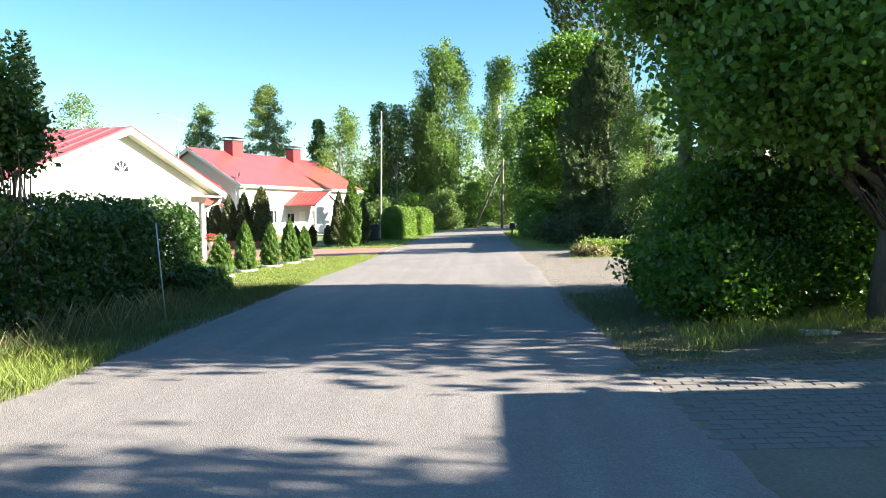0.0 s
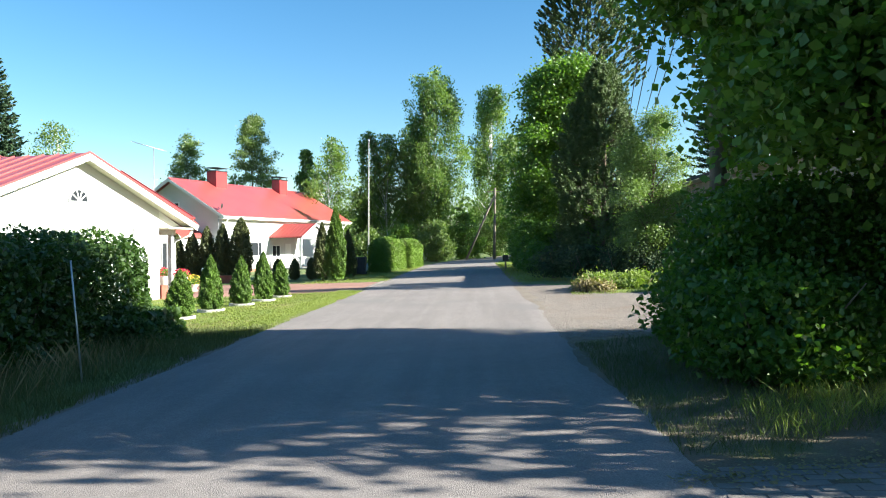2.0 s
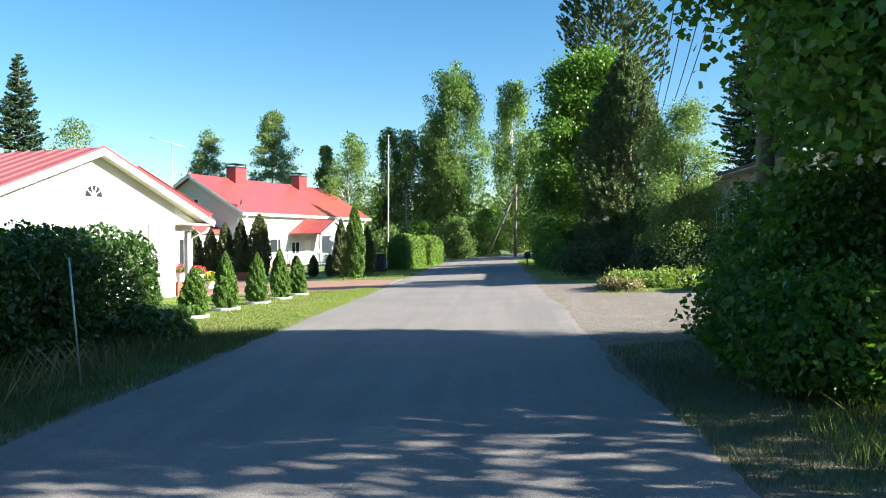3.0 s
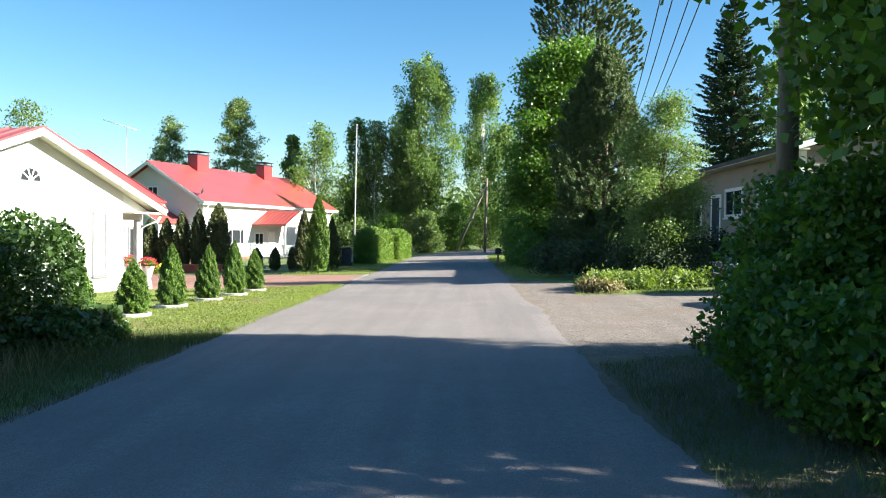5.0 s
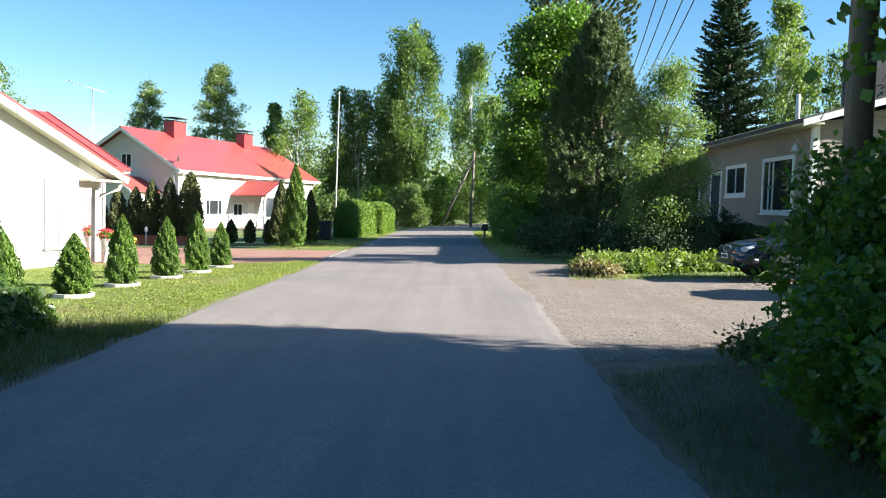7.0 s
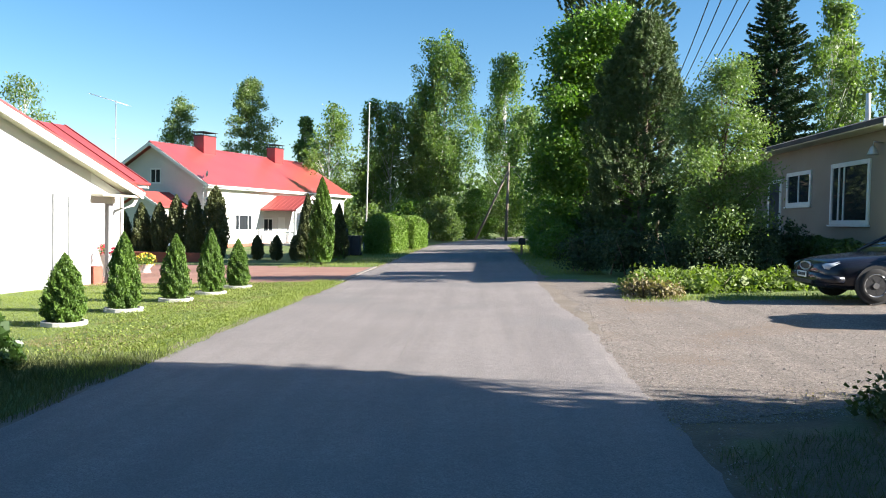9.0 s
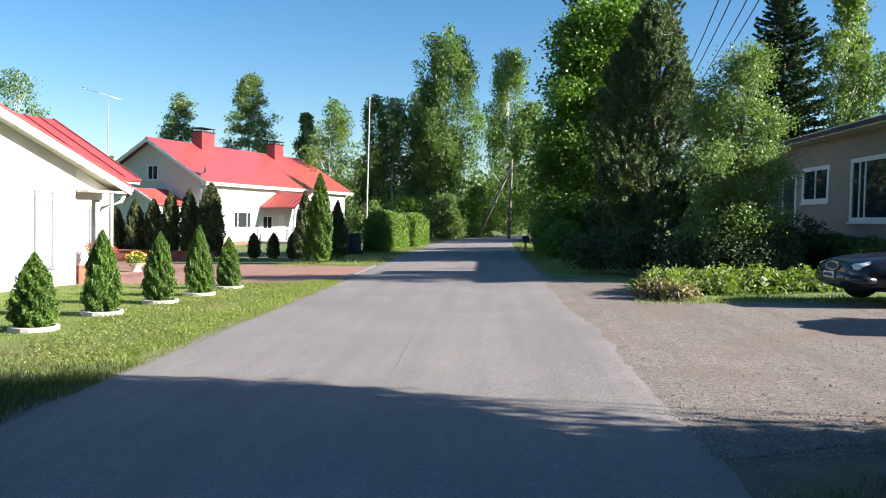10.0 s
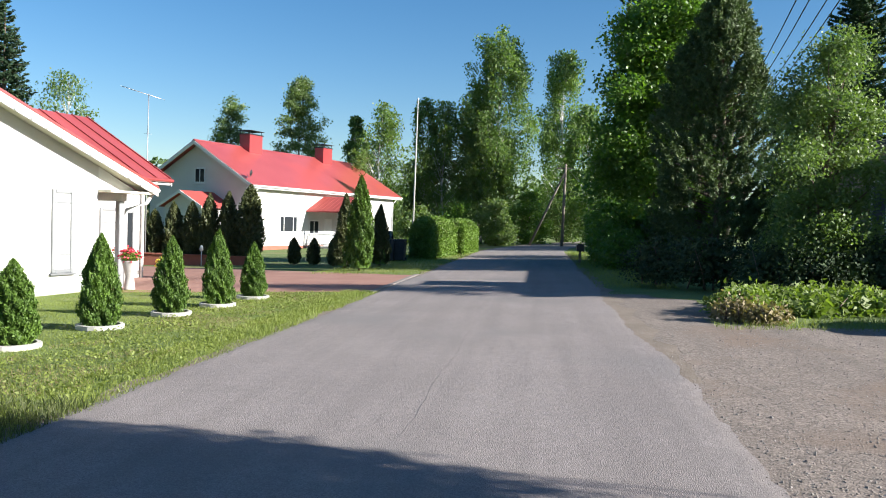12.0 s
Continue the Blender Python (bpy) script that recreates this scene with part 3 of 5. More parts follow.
# loose stones on the lot and along the asphalt's edge
rs = np.random.RandomState(5)
vs, fs = [], []
for k in range(30000):
    if k < 28000:
        y = rs.uniform(16.2, 25.5)
        x = rs.uniform(2.6, min(12.0, 3.0 + (y - 16.0) * 2.6))
    else:
        y, x = rs.uniform(14, 32), 2.75 + abs(rs.normal()) * 0.25
    s = 0.004 + 0.009 * rs.uniform() ** 3 + (0.009 if k % 140 == 0 else 0)
    z = gz(x) + 0.012 + s * 0.2
    b = len(vs)
    for dx, dy, dz in ((1, 0, 0), (-1, 0.2, 0), (0.1, 1, 0), (0, -1, 0.1), (0, 0.1, 0.8), (0, 0, -0.6)):
        vs.append((x + s * (dx + 0.3 * rs.normal()), y + s * (dy + 0.3 * rs.normal()), z + s * (dz + 0.15 * rs.normal())))
    fs += [(b + i, b + j, b + k2) for i, j, k2 in ((0, 2, 4), (2, 1, 4), (1, 3, 4), (3, 0, 4), (2, 0, 5), (1, 2, 5), (3, 1, 5), (0, 3, 5))]
tagged(part("loose_stones", data_mesh("loose_stones", vs, fs), PEBBLE), "loose grey stones scattered on the gravel lot", "gravel", kind="stuff")


DRIVE = thing("driveway", pose(0, 0, 0), "red concrete paver driveway to the white houses", "driveway", kind="structure")
d_xs = [-16.5 + i * 0.45 for i in range(31)] + [-2.75]


def drive_y(x, near):
    return (31.6 + 0.1 * (x + 3) if near else 38.4 - 0.42 * (x + 3) * (1 if x < -4 else 0.6)) 


bedv = [(x, drive_y(x, True), gz(x) + 0.006) for x in d_xs] + [(x, min(44.2, drive_y(x, False)), gz(x) + 0.006) for x in d_xs]
n_d = len(d_xs)
part("paver_bed", data_mesh("paver_bed", bedv, [(i, i + 1, n_d + i + 1, n_d + i) for i in range(n_d - 1)]), PAVER, DRIVE)
# pale kerb between the driveway and the road
for i in range(7):
    y = 31.5 + i * 1.0
    part("kerb_stone", box(-2.86, -2.72, y, y + 0.98, -0.2, gz(-2.8) + 0.035, 0.01), GREY_PAVER, DRIVE)

SIDE = thing("side_driveway", pose(0, 0, 0), "grey interlocking paver driveway with leaf litter", "driveway", kind="structure")
part("paver_bed", data_mesh("paver_bed", [(2.5, -2, gz(2.5) + 0.006), (10, -2, gz(10) + 0.006), (10, 10.6, gz(10) + 0.006), (2.5, 9.0, gz(2.5) + 0.006)], [(0, 1, 2, 3)]), SOIL, SIDE)


# ---- houses ----
def roof_slab(a, b, c, d, t):
    """A slab of thickness t under the corners a, b, c, d (counter-clockwise from above)."""
    bm = bmesh.new()
    hi = [bm.verts.new(p) for p in (a, b, c, d)]
    lo = [bm.verts.new((p[0], p[1], p[2] - t)) for p in (a, b, c, d)]
    bm.faces.new(hi)
    bm.faces.new(lo[::-1])
    for i in range(4):
        bm.faces.new((lo[i], lo[(i + 1) % 4], hi[(i + 1) % 4], hi[i]))
    bmesh.ops.recalc_face_normals(bm, faces=bm.faces[:])
    return bm


def seams(a, b, c, d, n, w=0.035, h=0.035):
    """Standing seams on a slope whose eave runs a-b and ridge d-c."""
    a, b, c, d = map(Vector, (a, b, c, d))
    out = None
    for i in range(n + 1):
        p, q = a.lerp(b, i / n), d.lerp(c, i / n)
        s = (b - a).normalized() * w * 0.5
        nrm = (b - a).cross(d - a).normalized() * h
        bm = bmesh.new()
        vv = [bm.verts.new(x) for x in (p - s, p + s, q + s, q - s, p - s + nrm, p + s + nrm, q + s + nrm, q - s + nrm)]
        for f in ((4, 5, 6, 7), (0, 1, 5, 4), (1, 2, 6, 5), (2, 3, 7, 6), (3, 0, 4, 7)):
            bm.faces.new([vv[k] for k in f])
        out = bm if out is None else join(out, bm)
    return out


def window(parent, face, along, z0, w, h, out, bars=(), cross=(), label="white-framed window", axis=1, frame_w=0.09, mat=None, pane=None):
    """A framed pane set in a wall. axis 1: the wall runs along y and looks to out * x; axis 0: it runs along x and looks to out * y."""
    mat = mat or WHITE

    def b(u0, u1, z_0, z_1, d0, d1, bev=0.008):
        lo, hi = sorted((face + out * d0, face + out * d1))
        return box(lo, hi, u0, u1, z_0, z_1, bev) if axis == 1 else box(u0, u1, lo, hi, z_0, z_1, bev)
    f = frame_w
    fr = join(b(along, along + f, z0, z0 + h, -0.02, 0.045), b(along + w - f, along + w, z0, z0 + h, -0.02, 0.045),
              b(along + f, along + w - f, z0 + h - f, z0 + h, -0.02, 0.043), b(along + f, along + w - f, z0, z0 + f, -0.02, 0.043))
    win = part("window", fr, mat, parent, label)
    part("pane", b(along + f * 0.8, along + w - f * 0.8, z0 + f * 0.8, z0 + h - f * 0.8, 0.004, 0.012, 0), pane or GLASS, win)
    for q in bars:
        part("mullion", b(along + q - 0.03, along + q + 0.03, z0 + f, z0 + h - f, 0.002, 0.036, 0.004), mat, win)
    for q in cross:
        part("glazing_bar", b(along + f, along + w - f, z0 + q - 0.02, z0 + q + 0.02, 0.002, 0.033, 0.004), mat, win)
    part("sill", b(along - 0.05, along + w + 0.05, z0 - 0.05, z0 - 0.004, -0.02, 0.085, 0.006), mat, win)
    return win


def gutter(parent, pts, r, mat=None, name="downpipe"):
    return part(name, tubes(name, [(pts, [r] * len(pts))], 8), mat or WHITE, parent)


def chimney(parent, x, y, z0, z1, sx, sy):
    ch = part("chimney", box(x - sx / 2, x + sx / 2, y - sy / 2, y + sy / 2, z0, z1, 0.015), RED_CHIM, parent, "red sheet-clad chimney")
    part("collar", box(x - sx / 2 - 0.06, x + sx / 2 + 0.06, y - sy / 2 - 0.06, y + sy / 2 + 0.06, z1 - 0.02, z1 + 0.06, 0.01), DARK_METAL, ch)
    for dx in (-1, 1):
        for dy in (-1, 1):
            part("cap_leg", box(x + dx * (sx / 2 - 0.06) - 0.02, x + dx * (sx / 2 - 0.06) + 0.02, y + dy * (sy / 2 - 0.06) - 0.02, y + dy * (sy / 2 - 0.06) + 0.02, z1 + 0.06, z1 + 0.28), DARK_METAL, ch)
    part("cap", join(box(x - sx / 2 - 0.1, x + sx / 2 + 0.1, y - sy / 2 - 0.1, y + sy / 2 + 0.1, z1 + 0.28, z1 + 0.32, 0.01)), DARK_METAL, ch)


def red_house():
    h = thing("house", pose(-18.31, 63.86, 0, 0, 0, -19.0), "white rendered house with a red metal roof and two chimneys", "house")
    ze, zr, L, zb, w = 3.94, 7.04, 20.75, -0.8, 5.33
    part("wall", prism([(-0.55, zb + 0.45), (-0.55, ze + 0.12), (-w, zr - 0.18), (0.55 - 2 * w, ze + 0.12), (0.55 - 2 * w, zb + 0.45)], 1, 0.6, L - 0.6), PLASTER, h)
    part("plinth", box(0.58 - 2 * w, -0.58, 0.63, L - 0.63, zb - 0.3, zb + 0.45), BRICK, h, "red brick plinth")
    part("roof_slope", roof_slab((0, 0, ze), (0, L, ze), (-w, L, zr), (-w, 0, zr), 0.12), RED_ROOF, h)
    part("roof_slope", roof_slab((-w, 0, zr), (-w, L, zr), (-2 * w, L, ze), (-2 * w, 0, ze), 0.12), RED_ROOF, h)
    part("ridge_cap", prism([(-w - 0.16, zr - 0.07), (-w, zr + 0.05), (-w + 0.16, zr - 0.07)], 1, -0.02, L + 0.02), RED_ROOF, h)
    for y in (-0.03, L - 0.02):
        part("barge_board", prism([(0.02, ze - 0.3), (0.02, ze - 0.05), (-w, zr - 0.05), (-2 * w - 0.02, ze - 0.05), (-2 * w - 0.02, ze - 0.3), (-w, zr - 0.3)], 1, y, y + 0.05), WHITE, h)
    part("soffit", box(-0.55, -0.02, 0.03, L - 0.03, ze - 0.27, ze - 0.2), WHITE, h)
    part("gutter", tubes("gutter", [([(0.05, -0.05, ze - 0.12), (0.05, L + 0.05, ze - 0.12)], [0.07, 0.07])], 8), WHITE, h)
    for y in (0.75, L - 0.75):
        gutter(h, [(0.03, y, ze - 0.15), (-0.45, y, ze - 0.65), (-0.47, y, -0.5)], 0.045)
    chimney(h, -5.03, 5.75, 6.2, 7.99, 1.0, 1.5)
    chimney(h, -4.93, 15.27, 6.2, 7.93, 0.9, 1.35)
    window(h, -0.55, 3.75, 0.62, 2.1, 1.25, 1, bars=(0.5, 1.6), label="three-part window in white frame")
    window(h, -0.55, 17.6, 0.62, 1.5, 1.25, 1, bars=(0.75,))
    window(h, 0.6, -5.75, 4.0, 1.0, 1.1, -1, bars=(0.5,), axis=0, label="white-framed window in the gable")
    part("vent", box(-0.57, -0.53, 6.2, 6.8, 2.95, 3.1, 0.01), GALV, h)
    # front porch with its gable towards the road
    py, hw, d, pz, pe = 9.25, 2.3, 2.75, 3.45, 2.3
    part("porch_roof_slope", roof_slab((-0.6, py - hw, pe), (d, py - hw, pe), (d, py, pz), (-0.6, py, pz), 0.1), RED_TILE, h)
    part("porch_roof_slope", roof_slab((-0.6, py, pz), (d, py, pz), (d, py + hw, pe), (-0.6, py + hw, pe), 0.1), RED_TILE, h)
    part("porch_roof_seams", seams((-0.55, py - hw, pe), (d, py - hw, pe), (d, py, pz), (-0.55, py, pz), 8, 0.06, 0.03), RED_TILE, h)
    part("porch_gable", prism([(py - hw + 0.1, pe - 0.2), (py + hw - 0.1, pe - 0.2), (py + hw - 0.1, pe - 0.08), (py, pz - 0.16), (py - hw + 0.1, pe - 0.08)], 0, d - 0.25, d - 0.18), WHITE, h)
    part("porch_barge_board", prism([(py - hw - 0.03, pe - 0.2), (py - hw - 0.03, pe), (py, pz + 0.02), (py + hw + 0.03, pe), (py + hw + 0.03, pe - 0.2), (py, pz - 0.2)], 0, d, d + 0.04), WHITE, h)
    for yy in (py - hw + 0.3, py + hw - 0.3):
        part("porch_post", box(d - 0.35, d - 0.22, yy - 0.07, yy + 0.07, -0.6, pe - 0.05, 0.01), WHITE, h)
    part("porch_floor", box(-0.6, d - 0.1, py - hw + 0.15, py + hw - 0.15, -0.9, -0.4, 0.01), CONCRETE, h)
    for z in (-0.25, 0.5):
        part("porch_rail", join(box(-0.5, d - 0.3, py - hw + 0.26, py - hw + 0.32, z, z + 0.06), box(d - 0.31, d - 0.26, py - hw + 0.3, py + 0.6, z, z + 0.06)), WHITE, h)
    for i in range(13):
        x = -0.4 + i * 0.19
        part("baluster", box(x, x + 0.05, py - hw + 0.275, py - hw + 0.305, -0.24, 0.5), WHITE, h)
    for i in range(14):
        y = py - hw + 0.4 + i * 0.18
        part("baluster", box(d - 0.3, d - 0.27, y, y + 0.05, -0.24, 0.5), WHITE, h)
    part("door", box(-0.56, -0.5, py + 0.1, py + 1.1, -0.4, 1.7, 0.01), WHITE, h, "white panelled front door")
    window(h, -0.55, py - 1.9, 0.5, 1.3, 1.1, 1, bars=(0.65,))
    # low side entrance at the gable end
    sx, hw, pz, pe = -4.0, 2.0, 3.35, 2.3
    part("side_roof_slope", roof_slab((sx + hw, -2.6, pe), (sx + hw, 0.6, pe), (sx, 0.6, pz), (sx, -2.6, pz), 0.1), RED_TILE, h)
    part("side_roof_slope", roof_slab((sx, -2.6, pz), (sx, 0.6, pz), (sx - hw, 0.6, pe), (sx - hw, -2.6, pe), 0.1), RED_TILE, h)
    part("side_entrance_wall", prism([(sx - hw + 0.3, zb), (sx + hw - 0.3, zb), (sx + hw - 0.3, pe - 0.02), (sx, pz - 0.14), (sx - hw + 0.3, pe - 0.02)], 1, -2.2, 0.6), PLASTER, h)
    part("side_barge_board", prism([(sx - hw - 0.03, pe - 0.18), (sx - hw - 0.03, pe), (sx, pz + 0.02), (sx + hw + 0.03, pe), (sx + hw + 0.03, pe - 0.18), (sx, pz - 0.18)], 1, -2.65, -2.6), WHITE, h)
    # satellite dish on its pole at the corner
    part("dish_pole", tubes("dish_pole", [([(-0.7, 0.45, 2.2), (-0.7, 0.3, 2.2), (-0.7, 0.3, 4.6)], [0.025] * 3)], 6), GALV, h)
    bm = bmesh.new()
    bmesh.ops.create_uvsphere(bm, u_segments=16, v_segments=8, radius=0.34)
    bmesh.ops.delete(bm, geom=[v for v in bm.verts if v.co.z > -0.15], context="VERTS")
    bmesh.ops.solidify(bm, geom=bm.faces[:], thickness=0.015)
    bmesh.ops.transform(bm, matrix=pose(-0.6, 0.2, 4.72) @ pose(0, 0, 0, 0, -80, 25), verts=bm.verts[:])
    part("satellite_dish", bm, DARK_METAL, h)
    part("dish_arm", tubes("dish_arm", [([(-0.7, 0.3, 4.5), (-0.2, 0.0, 4.42), (-0.1, -0.05, 4.5)], [0.015] * 3)], 5), GALV, h)


def white_house():
    h = thing("house", pose(-10.5, 27.74, 0, 0, 0, -16.1), "low white rendered house with a red seamed metal roof", "house")
    zb, zr, ze, hw, D = -0.5, 4.45, 2.36, 5.3, 9.0
    # gable wing towards the road
    part("wall", prism([(-4.7, zb), (3.75, zb), (3.75, 2.82), (0, 4.33), (-4.7, 2.41)], 0, -D, -0.45), PLASTER, h)
    part("roof_slope", roof_slab((-D, -hw, ze), (0, -hw, ze), (0, 0, zr), (-D, 0, zr), 0.07), RED_ROOF, h)
    part("roof_slope", roof_slab((-D, 0, zr), (0, 0, zr), (0, hw, ze), (-D, hw, ze), 0.07), RED_ROOF, h)
    part("roof_seams", seams((-D, -hw, ze), (0, -hw, ze), (0, 0, zr), (-D, 0, zr), 15, 0.04, 0.04), RED_ROOF, h)
    part("verge_soffit", prism([(-hw + 0.03, ze - 0.15), (0, zr - 0.15), (hw - 0.03, ze - 0.15), (hw - 0.03, ze - 0.08), (0, zr - 0.08), (-hw + 0.03, ze - 0.08)], 0, -0.49, -0.02), CREAM, h, "cream boarded soffit under the verge")
    part("barge_board", prism([(-hw - 0.02, ze - 0.24), (-hw - 0.02, ze - 0.02), (0, zr - 0.02), (hw + 0.02, ze - 0.02), (hw + 0.02, ze - 0.24), (0, zr - 0.24)], 0, -0.01, 0.03), WHITE, h)
    part("roof_edge", prism([(-hw - 0.03, ze - 0.03), (-hw - 0.03, ze + 0.03), (0, zr + 0.04), (hw + 0.03, ze + 0.03), (hw + 0.03, ze - 0.03), (0, zr - 0.02)], 0, -0.02, 0.045), RED_ROOF, h)
    # string of round lights along the barge board
    for s in (-1, 1):
        for i in range(13):
            f = (i + 0.5) / 13
            bm = bmesh.new()
            bmesh.ops.create_uvsphere(bm, u_segments=8, v_segments=6, radius=0.035)
            part("string_light_bulb", bm, WHITE, h, at=(0.045, s * hw * f, zr - 0.2 - (zr - ze) * f))
    part("eave_soffit", box(-D, -0.02, 3.75, hw - 0.05, ze - 0.2, ze - 0.14), CREAM, h)
    part("entrance_gable", prism([(3.752, ze - 0.14), (hw - 0.25, ze - 0.14), (3.752, 2.81)], 0, -0.52, -0.45), WHITE, h)
    part("eave_beam", box(-D, -0.55, 4.62, 4.8, ze - 0.4, ze - 0.2, 0.01), WHITE, h)
    part("porch_column", box(-0.78, -0.62, 4.62, 4.8, zb, ze - 0.4, 0.012), GALV, h, "grey painted porch column")
    part("gutter", tubes("gutter", [([(-D, hw + 0.05, ze - 0.08), (0.02, hw + 0.05, ze - 0.08)], [0.06, 0.06])], 8), WHITE, h)
    gutter(h, [(-0.15, hw + 0.03, ze - 0.1), (-0.2, hw - 0.15, ze - 0.42), (-0.66, 4.9, ze - 0.62), (-0.7, 4.9, ze - 0.8), (-0.7, 4.9, zb)], 0.055)
    # fan light in the gable
    n = 14
    R = 0.42
    ring = [(R * math.cos(math.pi * i / n), R * math.sin(math.pi * i / n)) for i in range(n + 1)]
    inner = [(0.33 * math.cos(math.pi * i / n), 0.05 + 0.33 * math.sin(math.pi * i / n)) for i in range(n + 1)]
    fan = part("fan_window", prism([(y, 2.92 + z) for y, z in ring], 0, -0.46, -0.415), GREY_TRIM, h, "half-round fan window")
    part("pane", prism([(y, 2.92 + z) for y, z in inner], 0, -0.44, -0.408), GLASS, fan)
    for a in (36, 72, 108, 144):
        ca, sa = math.cos(radians(a)), math.sin(radians(a))
        part("glazing_bar", prism([(0.02 * sa, 2.97 - 0.02 * ca), (-0.02 * sa, 2.97 + 0.02 * ca), (0.33 * ca - 0.02 * sa, 2.97 + 0.33 * sa + 0.02 * ca), (0.33 * ca + 0.02 * sa, 2.97 + 0.33 * sa - 0.02 * ca)], 0, -0.42, -0.4), WHITE, fan)
    part("hub", prism([(0.1 * math.cos(math.pi * i / 8), 2.97 + 0.1 * math.sin(math.pi * i / 8)) for i in range(9)], 0, -0.42, -0.398), WHITE, fan)
    window(h, -0.45, 2.38, 0.16, 0.62, 2.01, 1, cross=(0.45, 1.7), label="tall narrow window with white blinds", mat=GREY_TRIM, pane=CURTAIN)
    window(h, -0.45, -3.1, 0.6, 1.3, 1.35, 1, bars=(0.65,), mat=GREY_TRIM)
    # recessed wing with its slope towards the road
    wx, we, wr = -3.36, 2.8, 4.9
    part("wing_wall", prism([(wx, zb), (wx, we - 0.12), (wx - 3.2, wr - 0.3), (wx - 6.4, we - 0.12), (wx - 6.4, zb)], 1, 3.3, 8.3), PLASTER, h)
    part("wing_roof_slope", roof_slab((wx + 0.55, 2.6, we), (wx + 0.55, 8.85, we), (wx - 3.2, 8.85, wr), (wx - 3.2, 2.6, wr), 0.08), RED_ROOF, h)
    part("wing_roof_slope", roof_slab((wx - 3.2, 2.6, wr), (wx - 3.2, 8.85, wr), (wx - 6.95, 8.85, we), (wx - 6.95, 2.6, we), 0.08), RED_ROOF, h)
    part("wing_roof_seams", seams((wx + 0.55, 2.6, we), (wx + 0.55, 8.85, we), (wx - 3.2, 8.85, wr), (wx - 3.2, 2.6, wr), 10, 0.04, 0.04), RED_ROOF, h)
    part("wing_barge_board", prism([(wx + 0.57, we - 0.22), (wx + 0.57, we - 0.02), (wx - 3.2, wr - 0.02), (wx - 6.97, we - 0.02), (wx - 6.97, we - 0.22), (wx - 3.2, wr - 0.22)], 1, 8.86, 8.9), WHITE, h)
    part("wing_soffit", box(wx, wx + 0.53, 3.0, 8.85, we - 0.2, we - 0.14), WHITE, h)
    part("wing_gutter", tubes("wing_gutter", [([(wx + 0.6, 3.0, we - 0.06), (wx + 0.6, 8.9, we - 0.06)], [0.06, 0.06])], 8), RED_ROOF, h)
    gutter(h, [(wx + 0.58, 8.2, we - 0.1), (wx + 0.06, 8.15, we - 0.5), (wx + 0.06, 8.15, zb)], 0.04)
    window(h, wx, 6.5, -0.25, 0.8, 2.05, 1, cross=(1.6,), label="glazed white entrance door", mat=GREY_TRIM, pane=CURTAIN)
    window(h, wx, 7.45, 0.0, 0.42, 1.75, 1, mat=GREY_TRIM)
    part("wall_lamp", join(box(wx, wx + 0.12, 6.0, 6.1, 1.5, 1.56), box(wx + 0.06, wx + 0.18, 5.98, 6.12, 1.3, 1.5, 0.02)), DARK_METAL, h)
    part("brick_pier", box(-0.75, -0.4, 3.8, 4.15, zb, 0.15, 0.01), BRICK, h, "short red brick pier beside the entrance")
    # rear wing with its own ridge and vent stack
    part("rear_wall", prism([(-13.5, zb), (-13.5, 2.6), (-10.5, 4.7), (-7.5, 2.6), (-7.5, zb)], 1, -9.0, -4.0), PLASTER, h)
    part("rear_roof_slope", roof_slab((-7.0, -9.5, 2.5), (-7.0, -3.0, 2.5), (-10.5, -3.0, 5.25), (-10.5, -9.5, 5.25), 0.09), RED_ROOF, h)
    part("rear_roof_slope", roof_slab((-10.5, -9.5, 5.25), (-10.5, -3.0, 5.25), (-14.0, -3.0, 2.5), (-14.0, -9.5, 2.5), 0.09), RED_ROOF, h)
    part("vent_stack", tubes("vent_stack", [([(-8.2, -0.6, 4.3), (-8.2, -0.6, 5.05)], [0.1, 0.1]), ([(-8.2, -0.6, 5.05), (-8.2, -0.6, 5.18)], [0.14, 0.12])], 10), RED_CHIM, h)


